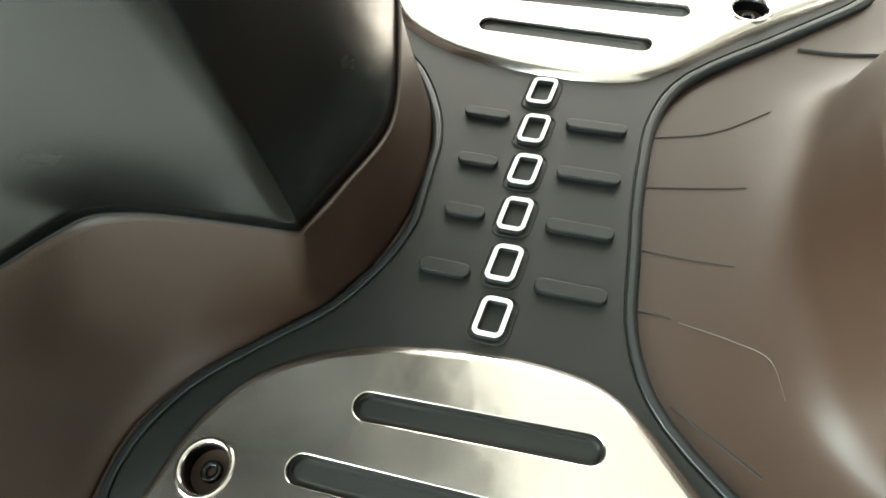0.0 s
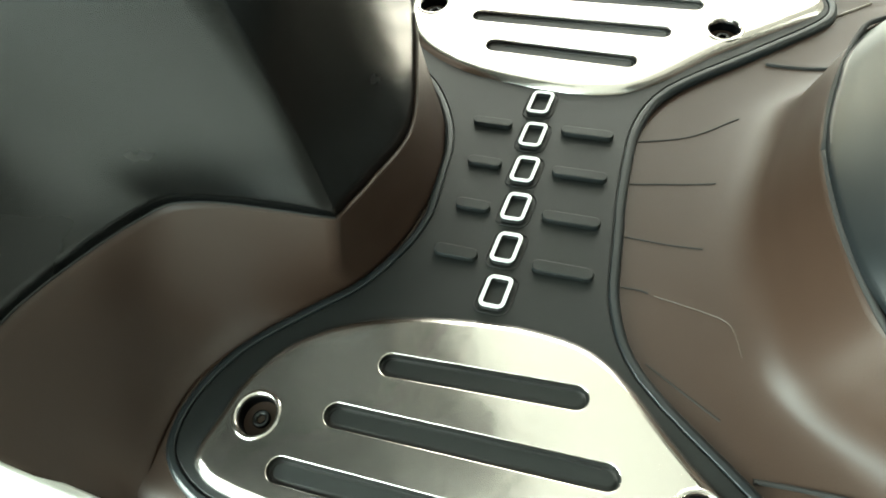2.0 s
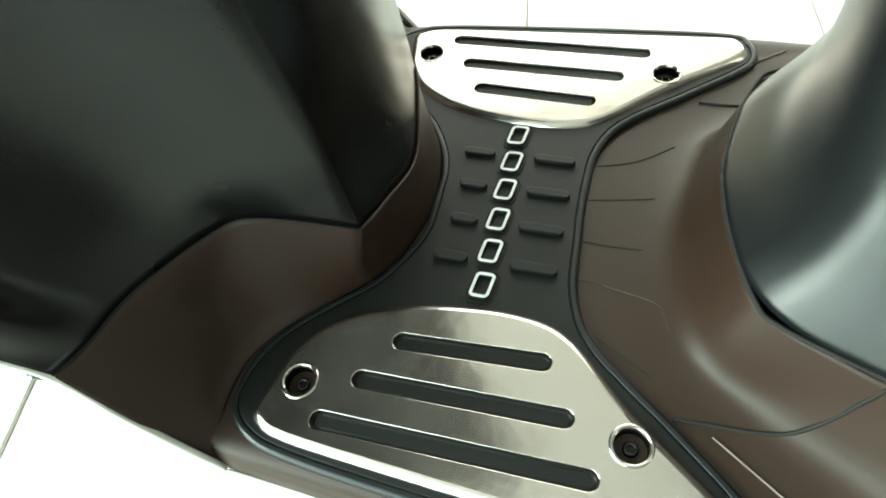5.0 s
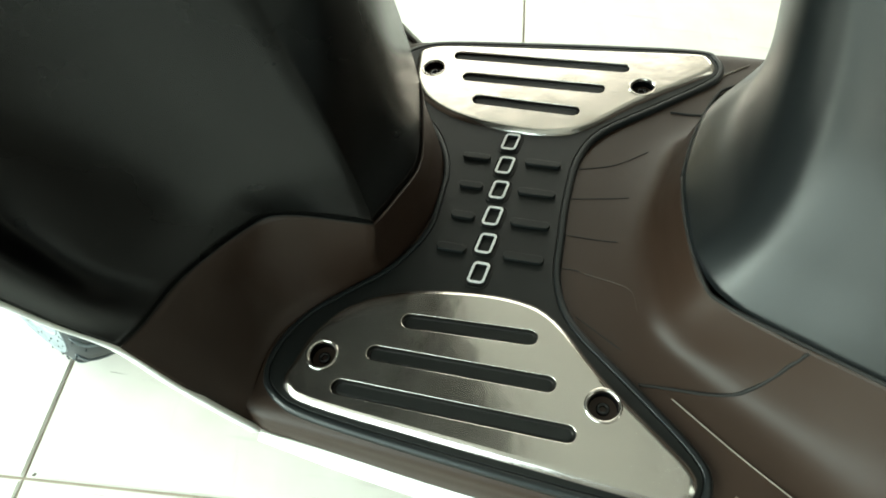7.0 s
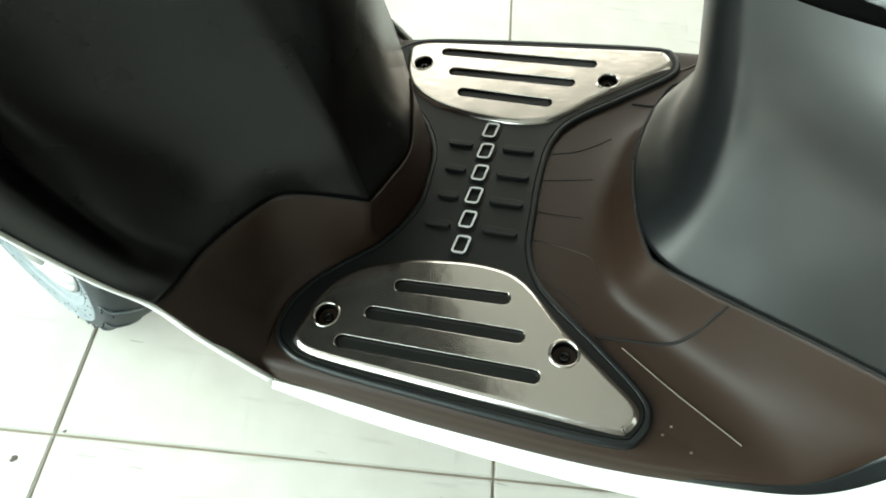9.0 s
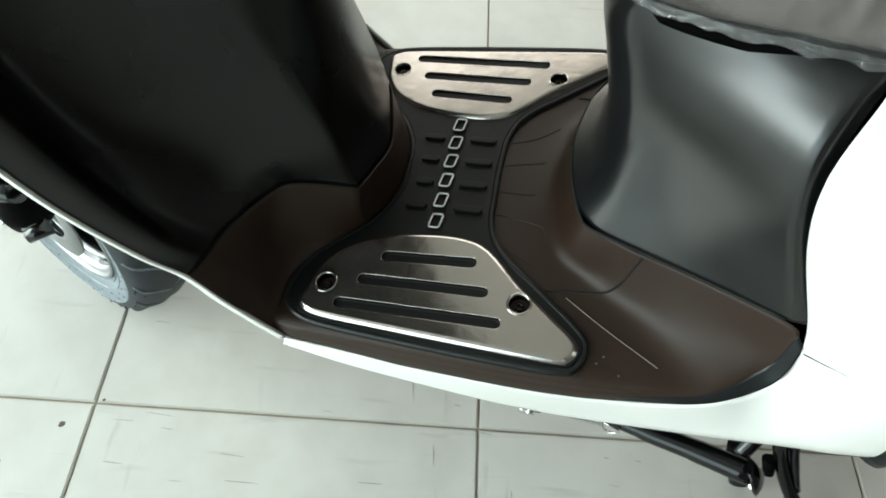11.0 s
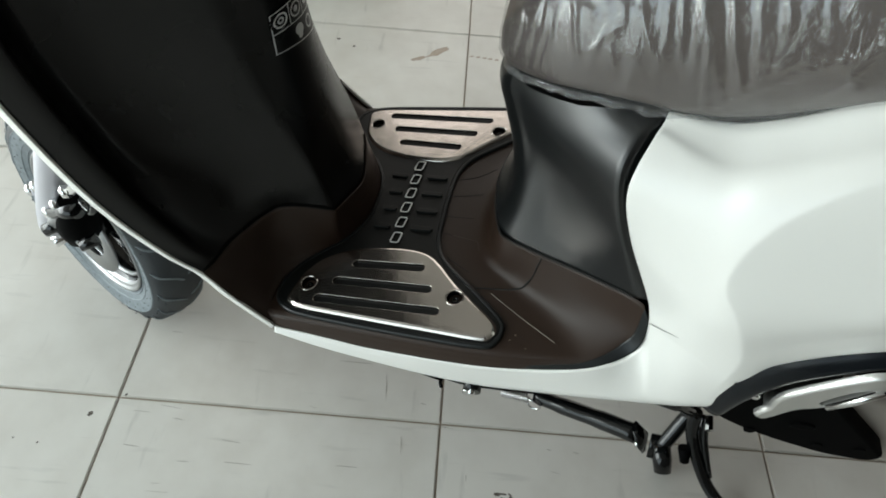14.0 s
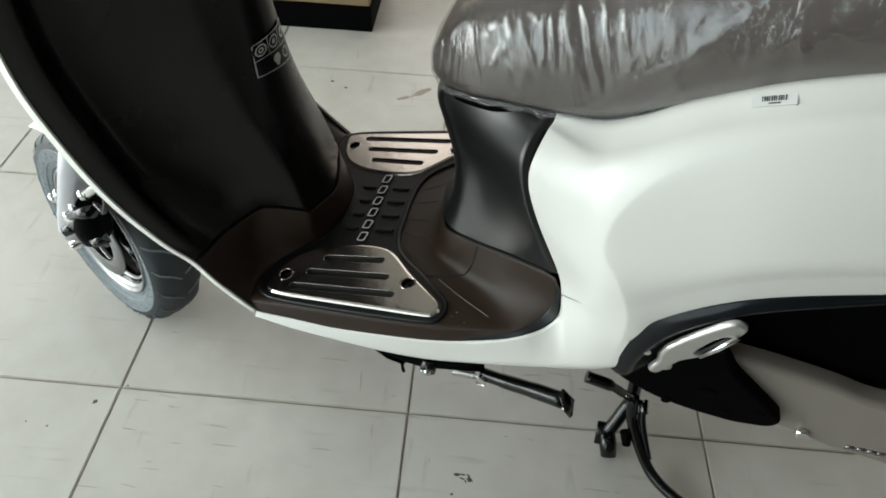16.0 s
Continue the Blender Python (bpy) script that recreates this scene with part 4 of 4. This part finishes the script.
def side_cover(name, outline, v, depth, mat, label, bevel=0.006, holes=(), roll=None):
    """A cover of some depth whose outer face stands at v."""
    bm = sheet(side_loop(outline), [side_loop(h) for h in holes], 0, depth, bevel, min(bevel, 0.0015), roll)
    bm.transform(Matrix(((1, 0, 0, 0), (0, 0, -1, v), (0, 1, 0, 0), (0, 0, 0, 1))))
    return part(name, bm, mat, scooter, label)


RECESS = [
    [(0.433, -0.2475, -0.042), (0.456, -0.2475, 0.036), (0.488, -0.2465, 0.083), (0.542, -0.2455, 0.113), (0.600, -0.245, 0.136), (0.720, -0.244, 0.162)],
    [(0.442, -0.2540, -0.044), (0.463, -0.2555, 0.024), (0.495, -0.2555, 0.072), (0.546, -0.2540, 0.104), (0.601, -0.251, 0.127), (0.720, -0.246, 0.154)],
    [(0.452, -0.2545, -0.046), (0.472, -0.2575, 0.011), (0.503, -0.2570, 0.059), (0.551, -0.2540, 0.094), (0.602, -0.250, 0.118), (0.720, -0.243, 0.146)],
    [(0.466, -0.240, -0.052), (0.484, -0.236, -0.008), (0.518, -0.230, 0.036), (0.558, -0.222, 0.070), (0.610, -0.210, 0.090), (0.720, -0.190, 0.110)],
    [(0.480, -0.225, -0.060), (0.500, -0.205, -0.040), (0.535, -0.185, -0.010), (0.570, -0.172, 0.020), (0.610, -0.165, 0.035), (0.720, -0.150, 0.045)],
]
part("peg_recess", grid_mesh(loft(RECESS, 8, 5), flip=True), RECESSBLACK, scooter, "dark grey plastic bracket cover behind the foot peg", solid=0.003, offset=0)
peg = side_cover("foot_peg", [(0.494, 0.028), (0.500, 0.044), (0.508, 0.0545), (0.526, 0.074), (0.546, 0.0925), (0.563, 0.1065), (0.575, 0.1100), (0.5845, 0.1045), (0.585, 0.0955), (0.5795, 0.085), (0.562, 0.0620), (0.543, 0.0375), (0.533, 0.0295), (0.520, 0.0215), (0.510, 0.009), (0.500, -0.006), (0.491, -0.0135), (0.482, -0.008), (0.486, 0.003), (0.4925, 0.014)], -0.268, 0.008, PEG, "silver alloy passenger foot peg folded against the body", 0.002, [[(0.5335, 0.0455), (0.542, 0.0600), (0.552, 0.0735), (0.563, 0.0830), (0.5715, 0.0845), (0.5665, 0.0740), (0.556, 0.0595), (0.5445, 0.0450), (0.5375, 0.0400)]], ((0.0040, 0.0), (0.0028, 0.0005), (0.0016, 0.0014), (0.0006, 0.0027), (0.0, 0.0044)))
part("peg_bar", tube([(0.5405, -0.2690, 0.0405), (0.559, -0.2700, 0.0640), (0.5775, -0.2690, 0.0885)], [0.0030, 0.0040, 0.0034], 12), CHROME, peg, "bright lower bar of the peg")
part("bolt", tube([(0.479, -0.2595, 0.019), (0.479, -0.2575, 0.019), (0.479, -0.248, 0.019)], [0.0035, 0.0052, 0.0052], 12), CHROME, peg, "bright hexagon bolt")
part("pivot_bolt", tube([(0.502, -0.2605, -0.006), (0.502, -0.2585, -0.006), (0.502, -0.240, -0.006)], [0.0065, 0.0095, 0.0095], 16), PEG, peg, "pale pivot pin")

engine = side_cover("engine_guard", ENGINE, -0.200, 0.03, MATTBLACK, "matt black guard plate on the engine")
boss = [(0.5707 + 0.0155 * math.cos(t), -0.1528 + 0.0093 * math.sin(t)) for t in np.linspace(0, 2 * math.pi, 12, endpoint=False)]
side_cover("guard_boss", boss, -0.2026, 0.006, MATTBLACK, "round boss on the guard plate", 0.0022).parent = engine
for u, w in ((0.650, -0.200), (0.514, -0.190), (0.600, -0.205)):
    part("screw", tube([(u, -0.2022, w), (u, -0.196, w)], 0.0075, 12), MATTBLACK, engine)
case = side_cover("drive_cover", [(0.574, -0.12), (0.588, -0.092), (0.625, -0.0990), (0.677, -0.116), (0.746, -0.1425), (0.808, -0.1706), (1.0, -0.221), (1.08, -0.30), (0.98, -0.38), (0.86, -0.345), (0.74, -0.300), (0.66, -0.25), (0.60, -0.20)], -0.175, 0.03, GREYCOVER, "grey painted engine drive cover", 0.010)
part("cover_bolt", tube([(0.722, -0.186, -0.270), (0.722, -0.170, -0.270)], 0.010, 14), CHROME, case, "bright cover bolt")
for k, (du, w) in enumerate(((0.0, -0.300), (0.016, -0.302), (0.031, -0.304), (0.044, -0.306))):
    part("embossed_bar", block(0.790 + du, -0.1775, w - 0.004, 0.802 + du, -0.174, w + 0.004), ALLOY, case)
side_cover("engine_block", [(0.20, -0.09), (0.40, 0.05), (0.55, 0.22), (0.85, 0.25), (1.2, 0.20), (1.2, -0.16), (0.70, -0.22), (0.45, -0.20), (0.30, -0.13)], -0.13, 0.26, MATTBLACK, "black engine and frame in the shade under the body", 0.03)
side_cover("under_tray", [(-0.12, -0.030), (0.1, -0.048), (0.38, -0.03), (0.40, -0.060), (0.20, -0.092), (0.05, -0.082), (-0.10, -0.048)], -0.220, 0.44, MATTBLACK, "black underside below the floor panel", 0.004)

# ---- front wheel ----
AXLE = Vector((-0.038, 0.2585, 0.219))
TURN_MATRIX = Matrix.Translation(AXLE) @ pose(0, 0, 0, 0, 0, -33.3) @ pose(0, 0, 0, -7.5)
LOCAL = SCOOTER.inverted() @ TURN_MATRIX
wheel = new("front_wheel")
wheel.parent = scooter
tagged(wheel, "front wheel with black tyre and silver alloy rim")
tread_profile = [(0.187, -0.0485), (0.1975, -0.0468), (0.210, -0.039), (0.218, -0.021), (0.2205, 0.0), (0.218, 0.021), (0.210, 0.039), (0.1975, 0.0468), (0.187, 0.0485)]
wall_profile = [(0.138, -0.030), (0.146, -0.038), (0.156, -0.042), (0.170, -0.047), (0.180, -0.0484), (0.1872, -0.0487)]
tyre = part("tyre", revolve(tread_profile, LOCAL, 72), TYRE, wheel, "black road tyre with cut tread grooves")
for s in (1, -1):
    part("sidewall", revolve([(r, s * y) for r, y in wall_profile], LOCAL, 72), SIDEWALL, wheel, "dusty tyre sidewall with a bluish sheen in its grey")
    for r, y in ((0.1515, 0.0408), (0.1630, 0.0447), (0.1860, 0.0487)):
        part("sidewall_ridge", revolve([(r - 0.0014, s * (y - 0.001)), (r - 0.0005, s * (y + 0.0011)), (r + 0.0005, s * (y + 0.0011)), (r + 0.0014, s * (y - 0.001))], LOCAL, 64), SIDEWALL, wheel)
for k in range(22):
    a = 2 * math.pi * k / 22
    for s in (1, -1):
        p = [(0.2200 * math.cos(a + s * 0.02), s * 0.004, 0.2200 * math.sin(a + s * 0.02)), (0.2180 * math.cos(a + 0.05), s * 0.020, 0.2180 * math.sin(a + 0.05)), (0.2105 * math.cos(a + 0.10), s * 0.039, 0.2105 * math.sin(a + 0.10)), (0.1975 * math.cos(a + 0.15), s * 0.0470, 0.1975 * math.sin(a + 0.15))]
        bm = tube(spline(p, 3), [0.0012] + [0.0021] * 7 + [0.0015, 0.0008], 6)
        bm.transform(LOCAL)
        part("tread_groove", bm, SIDEWALL, wheel)
nubs = random.Random(5)
for k in range(44):
    a, y = nubs.uniform(0, 2 * math.pi), nubs.choice((-0.046, -0.040, -0.030, -0.047))
    r = 0.199 if y < -0.045 else 0.209
    bm = tube([(r * math.cos(a), y, r * math.sin(a)), ((r + 0.0016) * math.cos(a + 0.006), y - 0.0014, (r + 0.0016) * math.sin(a + 0.006))], 0.0011, 4)
    bm.transform(LOCAL)
    part("tyre_nub", bm, TYRE, wheel)
for k in range(56):
    a = 2 * math.pi * k / 56 + nubs.uniform(-0.02, 0.02)
    r, y = (0.179, -0.0482) if k % 2 else (0.171, -0.0472)
    bm = tube([(r * math.cos(a), y + 0.003, r * math.sin(a)), (r * math.cos(a), y - 0.0006, r * math.sin(a))], 0.0016, 6)
    bm.transform(LOCAL)
    part("sidewall_mark", bm, TYRE, wheel)
part("rim", revolve([(0.145, -0.041), (0.145, -0.032), (0.134, -0.026), (0.126, -0.012), (0.126, 0.012), (0.134, 0.026), (0.145, 0.032), (0.145, 0.041)], LOCAL, 64), ALLOY, wheel, "silver alloy wheel rim")
for s in (1, -1):
    part("rim_lip", revolve([(r, s * y) for r, y in ((0.145, 0.0415), (0.1425, 0.0430), (0.139, 0.0415), (0.137, 0.0370), (0.1345, 0.0375), (0.131, 0.0350), (0.129, 0.0300))], LOCAL, 64), ALLOY, wheel, "rounded silver lip of the rim")
    part("rim_well", revolve([(r, s * y) for r, y in ((0.129, 0.0300), (0.124, 0.020), (0.122, 0.010), (0.122, 0.0))], LOCAL, 64), GLOSSBLACK, wheel, "dark well of the rim")
    part("rim_step", revolve([(r, s * y) for r, y in ((0.1225, 0.0190), (0.1215, 0.0245), (0.1185, 0.0255), (0.1160, 0.0235), (0.1155, 0.0180))], LOCAL, 64), ALLOY, wheel, "inner silver ring of the rim")
for k in range(5):
    a = 2 * math.pi * k / 5 + 0.3
    bm = tube([(0.03 * math.cos(a), 0, 0.03 * math.sin(a)), (0.085 * math.cos(a + 0.1), 0, 0.085 * math.sin(a + 0.1)), (0.126 * math.cos(a), 0, 0.126 * math.sin(a))], [0.016, 0.012, 0.015], 8)
    bm.transform(LOCAL)
    part("spoke", bm, GLOSSBLACK, wheel)
part("hub", revolve([(0.0, -0.045), (0.032, -0.045), (0.036, -0.03), (0.036, 0.03), (0.032, 0.045), (0.0, 0.045)], LOCAL, 32), GLOSSBLACK, wheel)
part("brake_disc", revolve([(0.060, -0.050), (0.095, -0.050), (0.095, -0.046), (0.060, -0.046)], LOCAL, 48), ALLOY, wheel, "steel brake disc")


def wheel_part(name, bm, mat, label=""):
    bm.transform(LOCAL)
    return part(name, bm, mat, fork, label)


fork = new("front_fork")
fork.parent = scooter
tagged(fork, "front fork with silver lower leg and brake caliper")
for s in (-1, 1):
    wheel_part("fork_leg", tube([(0.004, s * 0.086, 0.040), (0.030, s * 0.086, 0.090), (0.110, s * 0.084, 0.240), (0.170, s * 0.082, 0.350)], [0.024, 0.026, 0.025, 0.022], 16), FORKPAINT, "pale silver fork leg")
wheel_part("caliper", tube(spline([(0.095, -0.085, 0.085), (0.120, -0.088, 0.130), (0.135, -0.088, 0.185)], 4), [0.026, 0.028, 0.030, 0.032, 0.032, 0.030, 0.028, 0.026, 0.022], 10), MATTBLACK, "black brake caliper")
wheel_part("caliper_bracket", tube([(0.075, -0.090, 0.075), (0.110, -0.100, 0.120), (0.150, -0.098, 0.110)], [0.012, 0.016, 0.010], 8), ALLOY, "silver caliper bracket")
wheel_part("caliper_pin", tube([(0.104, -0.112, 0.154), (0.170, -0.102, 0.196)], [0.009, 0.011], 12), GLOSSBLACK, "black rubber pin boot")
wheel_part("caliper_pin", tube([(0.080, -0.126, 0.108), (0.092, -0.100, 0.118)], [0.010, 0.011], 12), GLOSSBLACK, "black rubber pin boot")
wheel_part("bleed_nipple", tube([(0.166, -0.116, 0.129), (0.175, -0.092, 0.135)], [0.008, 0.010], 12), GLOSSBLACK, "black bleed cap")
for x, z, r in ((0.018, 0.137, 0.011), (0.048, 0.164, 0.010), (0.153, 0.221, 0.011), (0.135, 0.104, 0.010), (0.098, 0.090, 0.007), (0.092, 0.148, 0.009)):
    wheel_part("caliper_bolt", tube([(x, -0.108, z), (x + 0.001, -0.103, z + 0.001), (x + 0.001, -0.103, z + 0.001), (x + 0.002, -0.080, z + 0.002)], [r * 0.6, r * 0.95, r * 0.95, r * 0.8], 12), CHROME, "bright caliper bolt")
for x, z, r in ((0.070, 0.128, 0.0065), (0.112, 0.172, 0.0060)):
    wheel_part("caliper_washer", tube([(x, -0.1135, z), (x, -0.1105, z), (x + 0.001, -0.098, z + 0.001)], [r, r * 1.5, r * 1.5], 14), CHROME, "bright caliper washer")
wheel_part("caliper_body", tube(spline([(0.072, -0.098, 0.100), (0.092, -0.104, 0.128), (0.118, -0.104, 0.158)], 4), [0.010, 0.013, 0.015, 0.016, 0.016, 0.016, 0.014, 0.012, 0.009], 10), ALLOY, "cast alloy caliper body")
wheel_part("axle_nut", tube([(0, -0.100, 0), (0, -0.060, 0)], 0.010, 12), CHROME, "bright axle nut")
wheel_part("brake_hose", tube(spline([(0.16, -0.09, 0.20), (0.20, -0.095, 0.21), (0.21, -0.085, 0.26), (0.20, -0.07, 0.33)], 6), 0.005, 8), GLOSSBLACK, "black brake hose")
FEND = [[((0.250) * math.cos(a), y, (0.250 - 0.02 * abs(y / 0.07) ** 2) * math.sin(a)) for y in (-0.06, -0.045, 0, 0.045, 0.06)] for a in np.radians((58, 70, 85, 100, 112))]
wheel_part("fender", grid_mesh(loft(FEND, 5, 6)), WHITE, "white front mudguard")

# ---- labels ----
def decal(name, quad, mat, label, parent, bars):
    """A thin label over four corners with plain bars given in its own 0..1 square."""
    q = np.array(quad, float)
    n = np.cross(q[1] - q[0], q[3] - q[0])
    n = n / np.linalg.norm(n)

    def patch(x0, y0, x1, y1, lift):
        bm = bmesh.new()
        lo = [bm.verts.new((1 - x) * (1 - y) * q[0] + x * (1 - y) * q[1] + x * y * q[2] + (1 - x) * y * q[3] + n * d) for d in (0, lift) for x, y in ((x0, y0), (x1, y0), (x1, y1), (x0, y1))]
        bm.faces.new(lo[4:])
        for k in range(4):
            bm.faces.new((lo[k], lo[(k + 1) % 4], lo[4 + (k + 1) % 4], lo[4 + k]))
        return bm

    base = part(name, patch(0, 0, 1, 1, 0.0006), mat, parent, label, False)
    for b in bars:
        part("printed_bar", patch(*b, 0.0011), BAR if mat is PAPER else INK, base, "", False)
    return base


decal("barcode_label", [(0.5562, -0.1700, 0.3362), (0.5944, -0.1758, 0.3443), (0.5958, -0.1630, 0.3492), (0.5559, -0.1565, 0.3410)], PAPER, "white paper barcode label", scooter,
      [(0.24 + 0.05 * k, 0.40, 0.24 + 0.05 * k + (0.034 if k % 3 else 0.020), 0.82) for k in range(11)] + [(0.38, 0.16, 0.64, 0.27)])
SHIELDGRID = loft([eased(r, 0.012) for r in SHIELD], 8, 8, (5, 9))


def column_point(x, y, lift):
    """A place on the steering column cover inside the label's slanted square."""
    ll, lr, ur, ul = (-0.056, 0.303), (0.018, 0.295), (0.023, 0.356), (-0.049, 0.349)
    v, w = ((1 - x) * (1 - y) * ll[k] + x * (1 - y) * lr[k] + x * y * ur[k] + (1 - x) * y * ul[k] for k in (0, 1))
    g = SHIELDGRID.reshape(-1, 3)
    d = ((g[:, 1:] - (v, w)) ** 2).sum(1) + 9 * (g[:, 0] < -0.13)
    k = np.argsort(d)[:6]
    wt = 1 / (d[k] + 1e-6)
    return (float((g[k, 0] * wt).sum() / wt.sum()) + 0.0025 + lift, v, w)


def column_strip(points, width_pairs, lift):
    """A thin raised patch between two lines of label coordinates."""
    return grid_mesh(np.array([[column_point(x, y, lift) for x, y in points], [column_point(x, y, lift) for x, y in width_pairs]]))


xs = np.linspace(0, 1, 13)
label = part("warning_label", grid_mesh(np.array([[column_point(x, y, 0) for x in xs] for y in np.linspace(0, 1, 7)])), BLACK, scooter, "black warning label with white printed marks", away=(-0.5, 0, 0.3))
for y0, y1 in ((0, 0.025), (0.975, 1), (0.49, 0.512)):
    part("printed_line", column_strip([(x, y0) for x in xs], [(x, y1) for x in xs], 0.0004), INK, label, away=(-0.5, 0, 0.3))
for x0, x1, y0, y1 in ((0, 0.02, 0, 1), (0.98, 1, 0, 1), (0.335, 0.35, 0.5, 1), (0.66, 0.675, 0.5, 1)):
    part("printed_line", column_strip([(x0, y) for y in np.linspace(y0, y1, 5)], [(x1, y) for y in np.linspace(y0, y1, 5)], 0.0004), INK, label, away=(-0.5, 0, 0.3))
for cx, cy, r, q in ((0.17, 0.75, 0.13, 0.10), (0.50, 0.75, 0.13, 0.10), (0.83, 0.75, 0.10, 0.05), (0.50, 0.28, 0.10, 0.0), (0.50, 0.14, 0.05, 0.0), (0.80, 0.26, 0.11, 0.08), (0.17, 0.75, 0.06, 0.03), (0.50, 0.75, 0.05, 0.0)):
    ts = np.linspace(0, 2 * math.pi, 17)
    part("printed_sign", column_strip([(cx + r * math.cos(t), cy + 1.3 * r * math.sin(t)) for t in ts], [(cx + q * math.cos(t), cy + 1.3 * q * math.sin(t)) for t in ts], 0.0005), INK, label, away=(-0.5, 0, 0.3))

# ---- things on the floor ----
bench = tagged(new("bench"), "low black and brown wooden bench on the floor", "bench")
bench.location = (-0.25, 1.44, 0)
part("base", block(-0.4, 0.0, 0.0, 0.552, 0.5, 0.085), MATTBLACK, bench, "black base", False, bevel=0.004)
part("top", block(-0.38, 0.02, 0.085, 0.545, 0.5, 0.40), WOOD, bench, "brown wooden body", False, bevel=0.004)


GROUPS = {"scuff_mark": "scuff marks on the tiles", "floor_speck": "specks on the tiles", "mud_spot": "row of mud spots", "floor_print": "broken printed smudge"}


def smudge(name, centre_at, length, width, turn, mat, label, n=14, seed=1):
    rnd = random.Random(seed)
    bm = bmesh.new()
    c, s = math.cos(turn), math.sin(turn)
    ring_pts = []
    for k in range(n):
        a = 2 * math.pi * k / n
        r = 1 + rnd.uniform(-0.3, 0.3)
        x, y = r * length / 2 * math.cos(a), r * width / 2 * math.sin(a)
        ring_pts.append((centre_at[0] + x * c - y * s, centre_at[1] + x * s + y * c))
    lo = [bm.verts.new((x, y, 0.0)) for x, y in ring_pts]
    mid = bm.verts.new((*centre_at, 0.0011))
    for k in range(n):
        bm.faces.new((lo[k], lo[(k + 1) % n], mid))
    return tagged(mesh_object(name, bm, mat), label, "stain", GROUPS.get(name, ""))


smudge("mud_stain", (0.512, 1.105), 0.085, 0.022, 0.72, DIRT, "dried brown mud smear on the tiles", seed=3)
smudge("mud_stain", (0.463, 1.070), 0.045, 0.018, 0.5, DIRT, "dried brown mud smear on the tiles", seed=4)
smudge("pebble_speck", (-0.039, -0.036), 0.010, 0.008, 0.2, STAIN, "small dark crumb on the tiles", seed=5)
for k, (dx, dy, ln, wd) in enumerate(((-0.014, 0.004, 0.012, 0.006), (-0.003, 0.005, 0.013, 0.003), (-0.004, -0.003, 0.011, 0.003), (0.008, 0.004, 0.010, 0.004), (0.011, -0.004, 0.012, 0.008), (0.003, -0.008, 0.008, 0.003))):
    smudge("floor_print", (0.722 + dx, -0.121 + dy), ln, wd, 0.2 - 0.3 * k, STAIN, "dark printed smudge on the tiles", 9, 600 + k)
rs = random.Random(11)
for k in range(46):
    x, y = rs.uniform(0.02, 1.15), rs.uniform(-0.30, 0.16)
    turn = rs.gauss(-0.06, 0.05) if k % 7 else rs.gauss(1.55, 0.1)
    smudge("scuff_mark", (x, y), rs.uniform(0.008, 0.060), rs.uniform(0.0006, 0.0015), turn, SCUFF, "thin dark scuff mark on the tiles", 8, 100 + k)
for x, y, d in ((-0.155, -0.09, 0.004), (-0.11, -0.095, 0.005), (0.22, 1.13, 0.012), (0.27, 1.10, 0.010), (0.012, 0.006, 0.006), (0.70, -0.155, 0.006)):
    smudge("floor_speck", (x, y), d, d * 0.7, 0.4, STAIN, "small dark speck on the tiles", 8, int(1000 * (x + 2)))
for k in range(5):
    smudge("mud_spot", (0.612 + 0.018 * k, 1.098 - 0.002 * k), 0.014, 0.008, 0.2, DIRT, "small brown mud spot in a row on the tiles", 8, 300 + k)

# ---- floor tiles ----
tb = bmesh.new()
bmesh.ops.create_cube(tb, size=1, matrix=Matrix.Translation((0.3, 0.3, -0.005)) @ Matrix.Diagonal((0.5965, 0.5965, 0.010, 1)))
bmesh.ops.bevel(tb, geom=[e for e in tb.edges if all(v.co.z > -0.001 for v in e.verts)], offset=0.0021, segments=2, affect="EDGES")
tile_mesh = bpy.data.meshes.new("tile")
tb.to_mesh(tile_mesh)
tb.free()
tile_mesh.materials.append(TILE)
for i in range(-6, 6):
    for j in range(-4, 6):
        t = new("tile", tile_mesh)
        t.parent = floor_ob
        t.location = (0.6 * i, 0.6 * j, 0)

rest = []
for i in range(-8, 6):
    for j in range(-5, 7):
        if not (-6 <= i < 6 and -4 <= j < 6):
            rest.append((max(0.6 * i + 0.0018, -4.5), max(0.6 * j + 0.0018, -2.7), min(0.6 * i + 0.5982, 3.5), min(0.6 * j + 0.5982, 3.8)))
far = bmesh.new()
for x0, y0, x1, y1 in rest:
    if x1 - x0 > 0.02 and y1 - y0 > 0.02:
        far.faces.new([far.verts.new(p) for p in ((x0, y0, 0), (x1, y0, 0), (x1, y1, 0), (x0, y1, 0))])
far_tiles = mesh_object("far_tiles", far, TILE, False)
far_tiles.parent = floor_ob
tagged(far_tiles, "pale ceramic tiles further off", kind="stuff")
